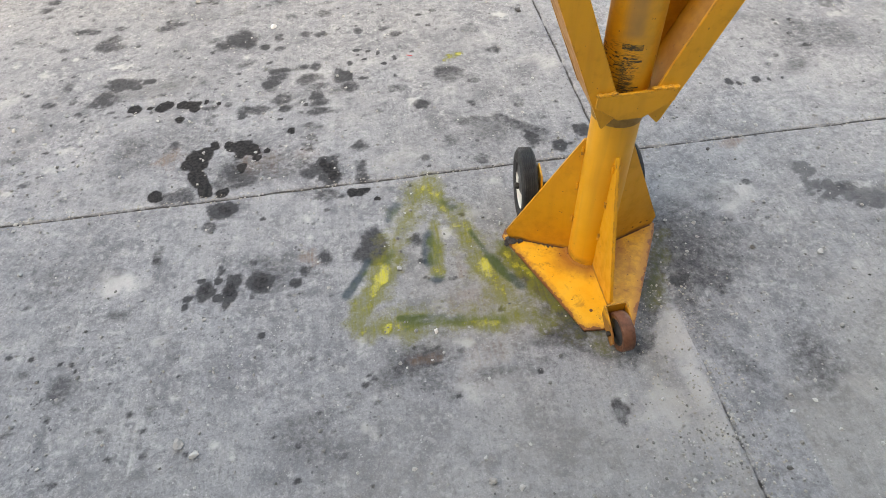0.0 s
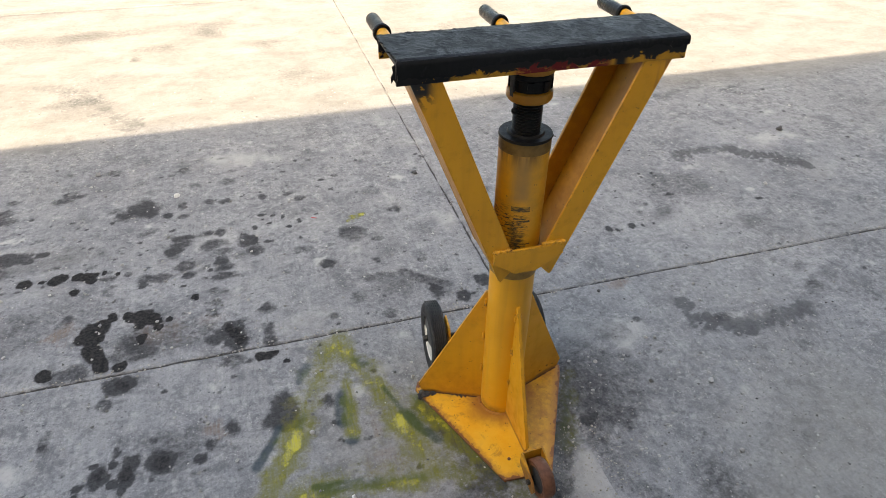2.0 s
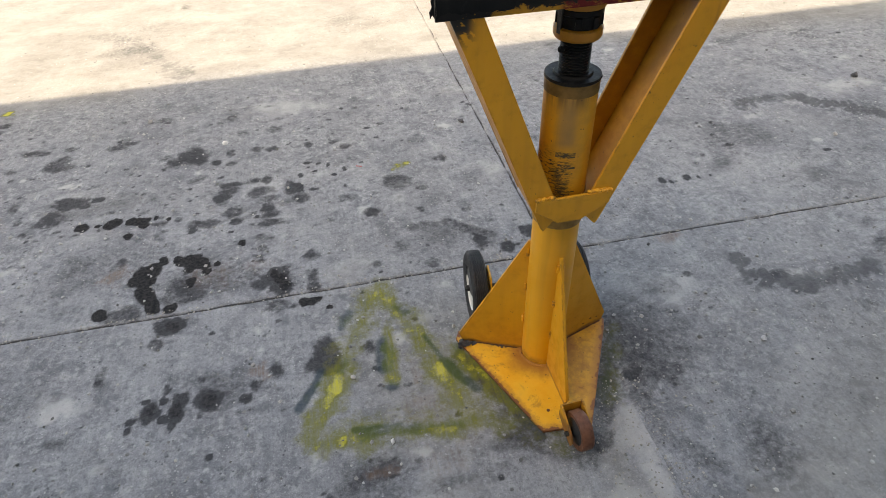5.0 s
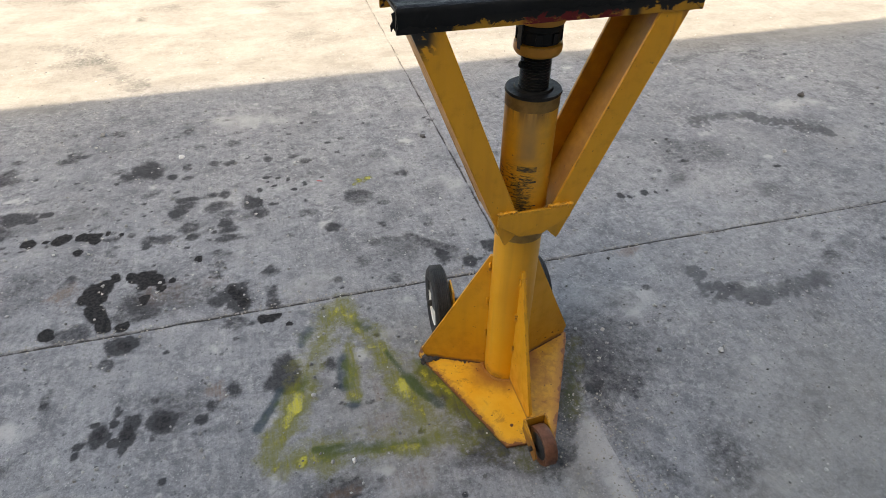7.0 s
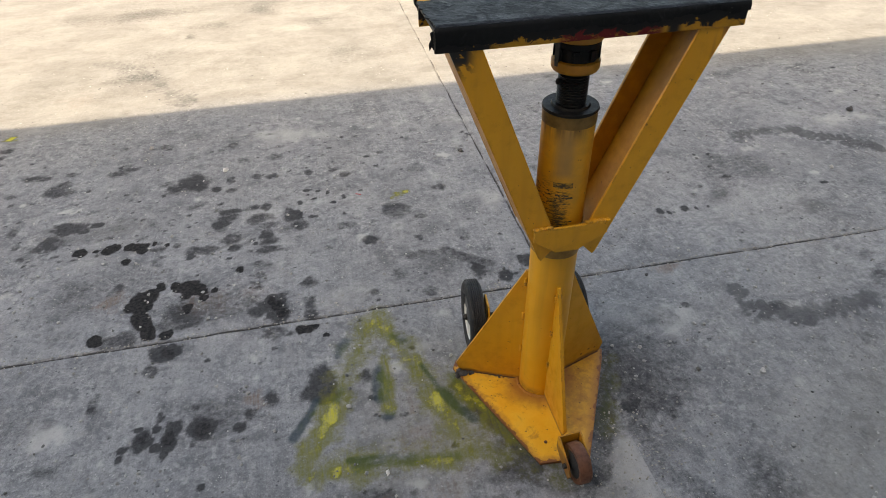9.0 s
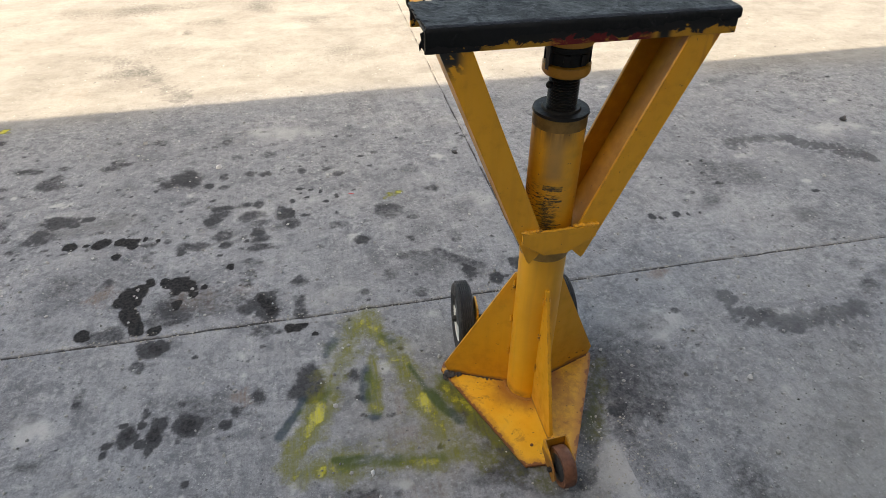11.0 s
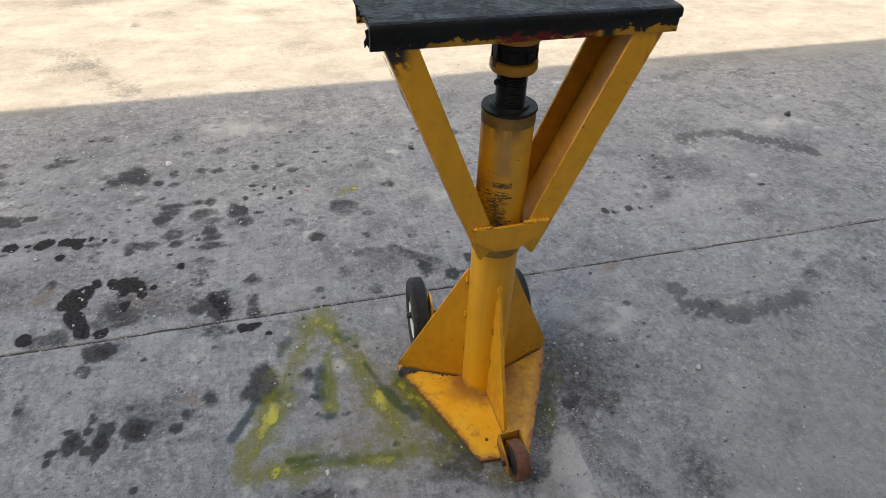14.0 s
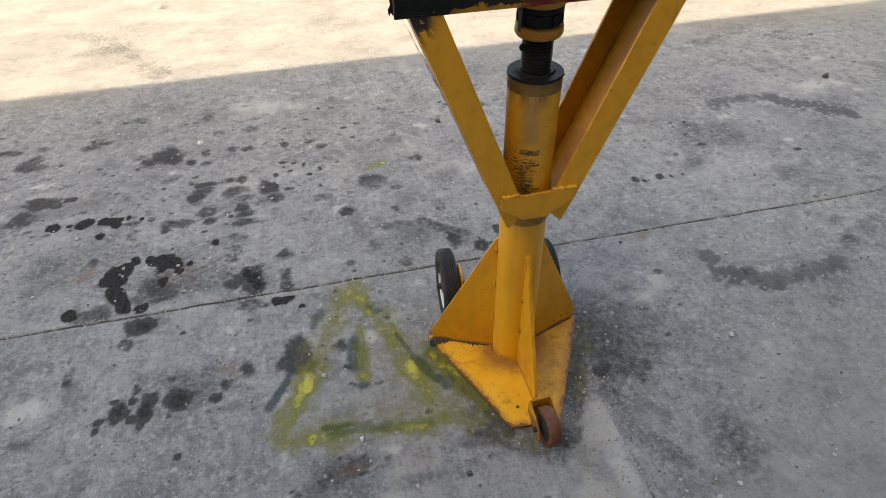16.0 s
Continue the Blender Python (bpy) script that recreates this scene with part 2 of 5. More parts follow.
def plate_paint(outline, turn):
    """Orange-yellow paint, rusted through along the outline, scuffed and grimy round the post."""
    m = Mat("base_plate_paint", 0.45)
    big, mid, fine = m.noise(6, 5, 0.65), m.noise(32, 5, 0.68), m.noise(170, 4, 0.7)
    x, y = m.axis(0), m.axis(1)
    c = m.mix(m.ramp(big, 0.3, 0.7), (0.86, 0.41, 0.02), (0.95, 0.57, 0.06))
    c = m.mix(m.ramp(big, 0.5, 0.72, 0.0, 0.6), c, (0.55, 0.2, 0.03))
    c = m.mix(m.ramp(m.noise(14, 5, 0.7, 0.8), 0.55, 0.68, 0.0, 0.55), c, (0.42, 0.15, 0.025))
    c = m.mix(m.ramp(mid, 0.58, 0.74, 0.0, 0.7), c, (0.34, 0.13, 0.03))
    rim = None
    for (ax, ay), (bx, by) in zip(outline, outline[1:] + outline[:1]):
        p, q = turn @ Vector((ax, ay, 0)), turn @ Vector((bx, by, 0))
        n = Vector((-(q.y - p.y), q.x - p.x)).normalized()
        d = m.math("ADD", m.math("MULTIPLY", x, n.x), m.math("MULTIPLY", y, n.y))
        d = m.math("SUBTRACT", d, n.x * p.x + n.y * p.y)
        rim = d if rim is None else m.math("MINIMUM", rim, d)
    eaten = m.math("ADD", rim, m.math("MULTIPLY", m.math("SUBTRACT", mid, 0.5), 0.05))
    c = m.mix(m.ramp(eaten, 0.008, 0.002), c, (0.075, 0.032, 0.018))
    c = m.mix(m.ramp(eaten, 0.026, 0.006, 0.0, 0.5), c, (0.36, 0.12, 0.03))
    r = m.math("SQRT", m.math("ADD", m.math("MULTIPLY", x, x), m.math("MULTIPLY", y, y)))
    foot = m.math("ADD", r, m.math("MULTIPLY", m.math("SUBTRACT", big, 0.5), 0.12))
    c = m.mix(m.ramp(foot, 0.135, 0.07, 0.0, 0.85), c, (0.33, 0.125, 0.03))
    # plate beyond the front gusset: rust, plus the gusset's shade put into the colour
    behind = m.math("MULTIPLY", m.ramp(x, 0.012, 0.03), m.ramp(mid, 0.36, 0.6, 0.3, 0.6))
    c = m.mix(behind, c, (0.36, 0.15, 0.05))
    c = m.mix(m.ramp(m.noise(85, 2), 0.69, 0.73), c, (0.08, 0.035, 0.02))
    return m.done(c, m.ramp(mid, 0.3, 0.7, 0.38, 0.65), m.math("ADD", fine, mid), 0.25, 0.001)


def beam_paint():
    """The steel of the beam: black smears over yellow, with a red length under the middle."""
    m = Mat("smeared_beam_paint", 0.5)
    x, z = m.axis(0), m.axis(2)
    n, f = m.noise(1.0, 5, 0.68, 0.5, (30, 30, 45)), m.noise(160, 4, 0.7)
    red = m.math("MULTIPLY", m.ramp(x, -0.085, -0.065), m.ramp(x, 0.15, 0.13))
    c = m.mix(m.ramp(n, 0.3, 0.7), (0.5, 0.25, 0.025), (0.36, 0.18, 0.03))
    c = m.mix(m.math("MULTIPLY", red, m.ramp(n, 0.62, 0.5)), c, (0.12, 0.010, 0.012))
    v = m.math("ADD", m.math("MULTIPLY", m.math("SUBTRACT", z, 1.117), 42.0), m.math("MULTIPLY", n, 2.6))
    c = m.mix(m.ramp(v, 1.75, 1.95), c, (0.012, 0.012, 0.013))
    left = m.ramp(m.math("ADD", x, m.math("MULTIPLY", n, 0.12)), -0.135, -0.165)
    left = m.math("MULTIPLY", m.math("MULTIPLY", left, m.ramp(n, 0.36, 0.42)), m.ramp(m.axis(1), 0.02, -0.02))
    c = m.mix(left, c, (0.012, 0.012, 0.013))
    right = m.math("MULTIPLY", m.ramp(x, 0.145, 0.16), m.ramp(x, 0.19, 0.17))
    c = m.mix(right, c, (0.014, 0.013, 0.013))
    m.b.inputs["Specular IOR Level"].default_value = 0.25
    return m.done(c, 0.5, f, 0.2, 0.001)


def rubber(name, colour, rough=0.6, coarse=60, shine=0.5):
    m = Mat(name, rough)
    m.b.inputs["Specular IOR Level"].default_value = shine
    a, b = m.noise(coarse, 5, 0.7), m.noise(7, 4, 0.6)
    c = m.mix(m.ramp(b, 0.35, 0.7), colour, tuple(v * 1.7 for v in colour))
    c = m.mix(m.ramp(a, 0.62, 0.8, 0.0, 0.35), c, tuple(min(1, v * 4) for v in colour))
    scuff = m.noise(18, 5, 0.72, 0.8)
    c = m.mix(m.ramp(scuff, 0.56, 0.72, 0.0, 0.5), c, tuple(min(1, v * 5) for v in colour))
    return m.done(c, m.ramp(scuff, 0.35, 0.65, rough - 0.10, rough + 0.16), a, 0.3, 0.0022)


def plain(name, colour, rough=0.5, metal=0.0, vary=0.5, scale=40, bump=0.2):
    m = Mat(name, rough, metal)
    a, b = m.noise(scale, 5, 0.68), m.noise(scale / 6, 3)
    c = m.mix(m.ramp(a, 0.35, 0.75, 0.0, vary), colour, tuple(v * 0.35 for v in colour))
    c = m.mix(m.ramp(b, 0.45, 0.75, 0.0, vary), c, tuple(min(1.0, v * 1.4) for v in colour))
    return m.done(c, m.ramp(a, 0.3, 0.7, max(0.05, rough - 0.1), min(1, rough + 0.15)), a, bump, 0.001)


def stone_material(name, lo, hi):
    m = Mat(name, 0.85)
    a = m.noise(120, 4, 0.7)
    g = m.n.new("ShaderNodeNewGeometry")
    c = m.mix(g.outputs["Random Per Island"], lo, hi)
    c = m.mix(m.ramp(a, 0.5, 0.75, 0.0, 0.6), c, tuple(v * 0.4 for v in lo))
    return m.done(c, None, a, 0.5, 0.001)


CONCRETE = concrete_material()
PAINT = yellow_paint("yellow_paint", 0.8, 0.5)


def post_paint():
    m = Mat("post_paint", 0.4)
    big, mid, fine = m.noise(4, 4), m.noise(28, 5, 0.65), m.noise(160, 4, 0.7)
    runs = m.noise(1.0, 4, 0.6, 0.0, (34, 34, 2.0))
    x, y, z = m.axis(0), m.axis(1), m.axis(2)
    c = m.mix(m.ramp(big, 0.3, 0.7), (0.76, 0.355, 0.023), (0.84, 0.41, 0.032))
    c = m.mix(m.ramp(runs, 0.45, 0.72, 0.0, 0.18), c, (0.34, 0.18, 0.03))
    high = m.ramp(z, 0.62, 0.80)
    c = m.mix(m.math("MULTIPLY", high, m.ramp(mid, 0.3, 0.7, 0.1, 0.45)), c, (0.42, 0.24, 0.06))
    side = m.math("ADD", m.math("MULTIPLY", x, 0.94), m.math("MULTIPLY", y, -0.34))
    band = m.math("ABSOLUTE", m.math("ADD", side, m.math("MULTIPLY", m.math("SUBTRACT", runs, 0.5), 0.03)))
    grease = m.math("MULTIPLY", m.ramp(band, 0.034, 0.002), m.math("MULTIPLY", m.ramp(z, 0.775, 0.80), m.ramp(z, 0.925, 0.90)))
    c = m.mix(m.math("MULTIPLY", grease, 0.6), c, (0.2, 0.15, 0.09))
    rub = m.math("MULTIPLY", m.ramp(z, 0.60, 0.66), m.ramp(z, 0.79, 0.74))
    ink = m.noise(1.0, 5, 0.75, 0.0, (60, 60, 190))
    left = m.ramp(side, 0.035, -0.01)
    c = m.mix(m.math("MULTIPLY", m.math("MULTIPLY", rub, left), m.ramp(ink, 0.5, 0.6)), c, (0.05, 0.035, 0.015))
    smear = m.math("MULTIPLY", m.ramp(m.math("ABSOLUTE", m.math("ADD", side, 0.004)), 0.024, 0.008), m.math("MULTIPLY", m.ramp(z, 0.625, 0.66), m.ramp(z, 0.745, 0.70)))
    c = m.mix(m.math("MULTIPLY", smear, m.ramp(ink, 0.40, 0.52, 0.15, 0.9)), c, (0.045, 0.042, 0.025))
    c = m.mix(m.math("MULTIPLY", m.ramp(z, 0.05, 0.015), m.ramp(mid, 0.4, 0.6, 0.2, 0.7)), c, (0.2, 0.09, 0.03))
    drip = m.math("MULTIPLY", m.ramp(z, 0.86, 0.925), m.ramp(runs, 0.42, 0.6))
    c = m.mix(m.math("MULTIPLY", drip, 0.85), c, (0.06, 0.035, 0.018))
    c = m.mix(m.ramp(m.noise(75, 2), 0.72, 0.75), c, (0.08, 0.04, 0.02))
    return m.done(c, m.ramp(mid, 0.3, 0.7, 0.33, 0.52), m.math("ADD", m.math("MULTIPLY", fine, 0.3), mid), 0.14, 0.001)


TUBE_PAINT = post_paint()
CAP_PAINT = plain("grimy_cap_paint", (0.2, 0.115, 0.03), 0.5, 0.0, 0.7, 45)
SLEEVE_PAINT = plain("sleeve_paint", (0.36, 0.20, 0.045), 0.5, 0.0, 0.5, 45)
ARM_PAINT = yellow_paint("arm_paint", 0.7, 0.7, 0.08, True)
BASE_TURN = pose(0, 0, 0, 0, 0, -5)
BASE_OUTLINE = [(-0.068, -0.291), (0.074, -0.291), (0.227, 0.066), (0.237, 0.099), (0.224, 0.118), (-0.246, 0.118), (-0.259, 0.086)]
PLATE = plate_paint(BASE_OUTLINE, BASE_TURN)
BEAM = beam_paint()
PAD = rubber("pad_rubber", (0.0065, 0.007, 0.008), 0.48, 230, 0.2)
TYRE = rubber("tyre_rubber", (0.014, 0.014, 0.015), 0.65, 90)
GRIP = rubber("grip_rubber", (0.006, 0.0065, 0.008), 0.30, 120, 0.12)
BLACK_STEEL = plain("greased_steel", (0.014, 0.0135, 0.014), 0.45, 0.0, 0.5, 60)
BLACK_STEEL.node_tree.nodes["Principled BSDF"].inputs["Specular IOR Level"].default_value = 0.16
DARK = plain("dark_metal", (0.05, 0.048, 0.045), 0.45, 0.6, 0.4, 60)
SOOT = plain("black_paint", (0.02, 0.02, 0.021), 0.55, 0.0, 0.4, 60)


def wheel_face():
    m = Mat("dark_wheel_face", 0.5)
    a = m.noise(30, 4, 0.6)
    low = m.math("ADD", m.axis(2), m.math("MULTIPLY", m.math("SUBTRACT", a, 0.5), 0.02))
    c = m.mix(m.ramp(a, 0.4, 0.7), (0.05, 0.05, 0.052), (0.11, 0.11, 0.112))
    return m.done(m.mix(m.ramp(low, 0.117, 0.109), c, (0.72, 0.71, 0.66)), 0.5, a, 0.15, 0.001)


WHEEL_FACE = wheel_face()
RUST = plain("rusty_weld", (0.11, 0.045, 0.024), 0.75, 0.0, 0.7, 90, 0.4)
BROWN_WHEEL = plain("brown_polyurethane", (0.17, 0.062, 0.03), 0.55, 0.0, 0.7, 70, 0.35)


def ink_material():
    m = Mat("worn_black_ink", 0.5)
    a = m.noise(1.0, 5, 0.75, 0.0, (70, 70, 150))
    return m.done(m.mix(m.ramp(a, 0.44, 0.58), (0.06, 0.048, 0.028), (0.45, 0.24, 0.035)))


INK = ink_material()
WALL = plain("painted_wall", (0.30, 0.29, 0.27), 0.8, 0.0, 0.2, 3)
LIGHT_STONE = stone_material("pale_stone", (0.2, 0.195, 0.185), (0.48, 0.47, 0.45))
GREY_STONE = stone_material("grey_stone", (0.1, 0.1, 0.1), (0.36, 0.35, 0.33))
GRAVEL = stone_material("pale_gravel", (0.11, 0.107, 0.102), (0.52, 0.51, 0.48))
SAND = stone_material("sandy_grains", (0.25, 0.235, 0.2), (0.46, 0.43, 0.37))
WHITE_STONE = stone_material("white_stone", (0.62, 0.61, 0.59), (0.75, 0.74, 0.72))
DARK_STONE = stone_material("dark_stone", (0.03, 0.03, 0.032), (0.09, 0.085, 0.085))


# ---- shapes ----
def part(name, bm, material, parent=None, label="", smooth=False):
    me = bpy.data.meshes.new(name)
    bmesh.ops.recalc_face_normals(bm, faces=bm.faces)
    bm.to_mesh(me)
    bm.free()
    me.materials.append(material)
    if smooth:
        me.polygons.foreach_set("use_smooth", [True] * len(me.polygons))
        me.set_sharp_from_angle(angle=radians(40))
    ob = new(name, me)
    if parent:
        ob.parent = parent
    return tagged(ob, label)


def bevelled(bm, width, segments=2):
    sharp = [e for e in bm.edges if len(e.link_faces) == 2 and e.calc_face_angle(0) > radians(30)]
    bmesh.ops.bevel(bm, geom=sharp, offset=width, segments=segments, affect="EDGES", profile=0.5)
    return bm


def prism(points, depth, m=Matrix(), bevel=0.0015):
    """A plate: the outline in its own x, y, and its thickness along z, put at m."""
    bm = bmesh.new()
    low = [bm.verts.new((x, y, 0)) for x, y in points]
    f = bm.faces.new(low)
    up = bmesh.ops.extrude_face_region(bm, geom=[f])["geom"]
    bmesh.ops.translate(bm, verts=[v for v in up if isinstance(v, bmesh.types.BMVert)], vec=(0, 0, depth))
    bmesh.ops.recalc_face_normals(bm, faces=bm.faces)
    if bevel:
        bevelled(bm, bevel)
    bmesh.ops.transform(bm, matrix=m, verts=bm.verts)
    return bm


def lathe(profile, steps=48, m=Matrix(), closed=False):
    """Turns (radius, height) pairs round z."""
    bm = bmesh.new()
    rings = []
    for r, z in profile:
        rings.append([bm.verts.new((r * math.cos(a), r * math.sin(a), z)) for a in (2 * math.pi * k / steps for k in range(steps))])
    pairs = list(zip(rings, rings[1:])) + ([(rings[-1], rings[0])] if closed else [])
    for a, b in pairs:
        for k in range(steps):
            j = (k + 1) % steps
            bm.faces.new((a[k], a[j], b[j], b[k]))
    if not closed:
        bm.faces.new(rings[0][::-1]), bm.faces.new(rings[-1])
    bmesh.ops.transform(bm, matrix=m, verts=bm.verts)
    return bm


def box(x0, x1, y0, y1, z0, z1, bevel=0.002):
    return prism([(x0, y0), (x1, y0), (x1, y1), (x0, y1)], z1 - z0, pose(0, 0, z0), bevel)


def joined(*bms):
    out = bms[0]
    for b in bms[1:]:
        me = bpy.data.meshes.new("t")
        b.to_mesh(me)
        out.from_mesh(me)
        b.free()
        bpy.data.meshes.remove(me)
    return out


def bead(points, r, seed=0, wobble=0.35):
    """A lumpy weld along a line of points."""
    rnd = random.Random(seed)
    bm = bmesh.new()
    for a, b in zip(points, points[1:]):
        a, b = Vector(a), Vector(b)
        n = max(1, int((b - a).length / (r * 0.9)))
        for k in range(n):
            s = r * (1 + wobble * (rnd.random() - 0.5))
            p = a.lerp(b, (k + 0.5) / n)
            bmesh.ops.create_icosphere(bm, subdivisions=1, radius=s, matrix=Matrix.Translation(p) @ Matrix.Diagonal((1, 1, 0.7, 1)))
    return bm


def lump(r, seed, flat=0.65, rough=0.6):
    """An uneven pebble that stands on z = 0."""
    bm = bmesh.new()
    bmesh.ops.create_icosphere(bm, subdivisions=1 if r < 0.0085 else 2, radius=r)
    for v in bm.verts:
        n = noise.noise(v.co / r * 1.1 + Vector((seed * 7.3, seed * 3.1, seed))) + 0.4 * noise.noise(v.co / r * 2.7 + Vector((seed, 5, 2)))
        v.co *= 1 + rough * n
        v.co.z *= flat
    low = min(v.co.z for v in bm.verts)
    bmesh.ops.translate(bm, verts=bm.verts, vec=(0, 0, -low - 0.1 * r))
    return bm


# ---- ground: one sheet with sawn joints and its stains ----
JOINT_X, JOINT_Y, SLAB = 0.200, 0.455, 4.48


def grid_lines(lo, hi, step, joint):
    mid = list(np.arange(lo, hi + step / 2, step))
    out, d = [], step
    v = hi
    while v < 420:
        d = min(d * 1.22, 60) if v > hi + 4.5 else min(d * 1.22, 0.06)
        v += d
        out.append(v)
    back, d, v = [], step, lo
    while v > -420:
        d = min(d * 1.22, 60) if v < lo - 1.5 else min(d * 1.22, 0.06)
        v -= d
        back.append(v)
    lines = np.array(back[::-1] + mid + out)
    cuts = [joint + k * SLAB for k in range(-3, 5)]
    for c in cuts:
        lines = lines[np.abs(lines - c) > 0.0085]
        lines = np.concatenate([lines, [c - 0.0075, c - 0.0032, c, c + 0.0032, c + 0.0075]])
    return np.sort(lines), cuts


def smooth_noise(x, y, size, seed):
    """Value noise, about -1 to 1, over arrays of metres."""
    table = np.random.RandomState(seed).rand(256, 256) * 2 - 1
    u, v = x / size, y / size
    i, j = np.floor(u).astype(int), np.floor(v).astype(int)
    a, b = u - i, v - j
    a, b = a * a * (3 - 2 * a), b * b * (3 - 2 * b)
    t = lambda p, q: table[p % 256, q % 256]
    return (t(i, j) * (1 - a) + t(i + 1, j) * a) * (1 - b) + (t(i, j + 1) * (1 - a) + t(i + 1, j + 1) * a) * b


XS, CUT_X = grid_lines(-2.4, 2.9, 0.0075, JOINT_X)
YS, CUT_Y = grid_lines(-0.9, 2.75, 0.0075, JOINT_Y)
GX, GY = np.meshgrid(XS, YS)
FIELDS = {k: np.zeros(GX.shape, np.float32) for k in ("oil", "damp_shade", "rust", "pale", "yellow", "blue", "tyre", "joint", "dust_sunlit")}
SOFT = {"oil": (1.24, 0.62), "damp_shade": (1.34, 0.5), "rust": (1.5, 0.1), "pale": (1.5, 0.1), "yellow": (1.55, 0.2), "blue": (1.5, 0.2), "tyre": (1.3, 0.5), "dust_sunlit": (1.6, 0.0)}


def window(x0, x1, y0, y1):
    return np.s_[np.searchsorted(YS, y0):np.searchsorted(YS, y1), np.searchsorted(XS, x0):np.searchsorted(XS, x1)]


def lay(kind, w, d, strength):
    far, near = SOFT[kind]
    if kind == "damp_shade" and np.max(strength) < 0.42:
        far, near = 1.5, 0.1
    f = np.clip((far - d) / (far - near), 0, 1)
    f = (f * f * (3 - 2 * f) * strength).astype(np.float32)
    FIELDS[kind][w] = np.maximum(FIELDS[kind][w], f)


def spot(kind, x, y, rx, ry, strength):
    """A stain round x, y with an uneven outline."""
    w = window(x - 1.7 * rx, x + 1.7 * rx, y - 1.7 * ry, y + 1.7 * ry)
    px, py = GX[w], GY[w]
    r = (rx + ry) / 2
    d = np.hypot((px - x) / rx, (py - y) / ry)
    k = 2.0 if kind in ("yellow", "pale", "rust") else 1.0
    fine = 0.08 if kind == "oil" else 0.16
    d = d + k * (0.30 * smooth_noise(px, py, r * 0.75, 3) + fine * smooth_noise(px, py, max(r * 0.3, 0.012), 5))
    if kind == "oil":
        lay("damp_shade", w, d * 0.78, 0.41 * strength)
    if kind == "damp_shade":
        strength = strength * (0.85 + 0.3 * smooth_noise(px, py, max(r * 0.7, 0.02), 8))
    lay(kind, w, d, strength)


def stroke(kind, line, wide, strength):
    """A sprayed or rubbed band along a line."""
    xs, ys = [p[0] for p in line], [p[1] for p in line]
    w = window(min(xs) - 2 * wide, max(xs) + 2 * wide, min(ys) - 2 * wide, max(ys) + 2 * wide)
    px, py = GX[w], GY[w]
    best = np.full(px.shape, 9.0)
    for (ax, ay), (bx, by) in zip(line, line[1:]):
        t = np.clip(((px - ax) * (bx - ax) + (py - ay) * (by - ay)) / ((bx - ax) ** 2 + (by - ay) ** 2), 0, 1)
        best = np.minimum(best, np.hypot(px - ax - t * (bx - ax), py - ay - t * (by - ay)) / wide)
    best = best + 0.3 * smooth_noise(px, py, 0.06, 11) + 0.18 * smooth_noise(px, py, 0.02, 12)
    if kind == "tyre":
        run = px * 0.0
        gone = 0.0
        near = np.full(px.shape, 9.0)
        for (ax, ay), (bx, by) in zip(line, line[1:]):
            far = math.hypot(bx - ax, by - ay)
            t = np.clip(((px - ax) * (bx - ax) + (py - ay) * (by - ay)) / far ** 2, 0, 1)
            ox, oy = px - ax - t * (bx - ax), py - ay - t * (by - ay)
            off = np.hypot(ox, oy)
            side = np.sign((bx - ax) * oy - (by - ay) * ox)
            pick = off < near
            run = np.where(pick, gone + t * far + 0.35 * off + np.where(side > 0, 0.02, 0.0), run)
            near = np.minimum(near, off)
            gone += far
        lugs = np.abs(((run / 0.046) % 1.0) - 0.5) * 2
        best = best + 0.36 * np.clip((lugs - 0.55) * 4, 0, 1) + 0.5 * smooth_noise(px, py, 0.05, 15) + 0.2 * smooth_noise(px, py, 0.02, 16)
    if kind == "yellow":
        best = best + 0.4 * smooth_noise(px, py, 0.035, 17)
    lay(kind, w, best, strength * (0.85 + 0.3 * smooth_noise(px, py, 0.07, 13)))



# row of black oil drips
spot("oil", -1.575, 1.050, 0.028, 0.030, 1.0)
spot("oil", -1.512, 1.045, 0.013, 0.013, 1.0)
spot("oil", -1.465, 1.047, 0.026, 0.034, 1.0)
spot("oil", -1.431, 1.053, 0.013, 0.026, 1.0)
spot("oil", -1.383, 1.047, 0.025, 0.026, 1.0)
spot("oil", -1.330, 1.022, 0.020, 0.038, 1.0)
spot("oil", -1.288, 1.048, 0.010, 0.017, 1.0)
spot("oil", -1.236, 1.026, 0.010, 0.012, 1.0)
spot("oil", -1.382, 0.946, 0.018, 0.025, 1.0)
spot("oil", -0.939, 0.797, 0.017, 0.023, 1.0)

# ring of fresh oil
spot("oil", -1.119, 0.726, 0.042, 0.043, 1.0)
spot("oil", -1.174, 0.749, 0.019, 0.022, 1.0)
spot("oil", -1.071, 0.690, 0.019, 0.029, 1.0)
spot("oil", -1.127, 0.684, 0.021, 0.021, 1.0)
spot("oil", -1.029, 0.692, 0.014, 0.014, 1.0)
spot("oil", -1.063, 0.656, 0.019, 0.021, 1.0)
spot("oil", -1.227, 0.756, 0.021, 0.022, 1.0)
spot("oil", -1.284, 0.697, 0.047, 0.050, 1.0)
spot("oil", -1.312, 0.671, 0.028, 0.028, 1.0)
spot("oil", -1.278, 0.596, 0.036, 0.047, 1.0)
spot("oil", -1.249, 0.551, 0.022, 0.046, 1.0)
spot("oil", -1.233, 0.496, 0.022, 0.026, 1.0)
spot("oil", -1.412, 0.513, 0.033, 0.029, 1.0)
spot("oil", -1.173, 0.488, 0.026, 0.029, 1.0)
spot("oil", -1.116, 0.612, 0.021, 0.028, 1.0)
spot("oil", -0.708, 0.406, 0.030, 0.024, 1.0)
spot("oil", -0.672, 0.414, 0.015, 0.016, 1.0)
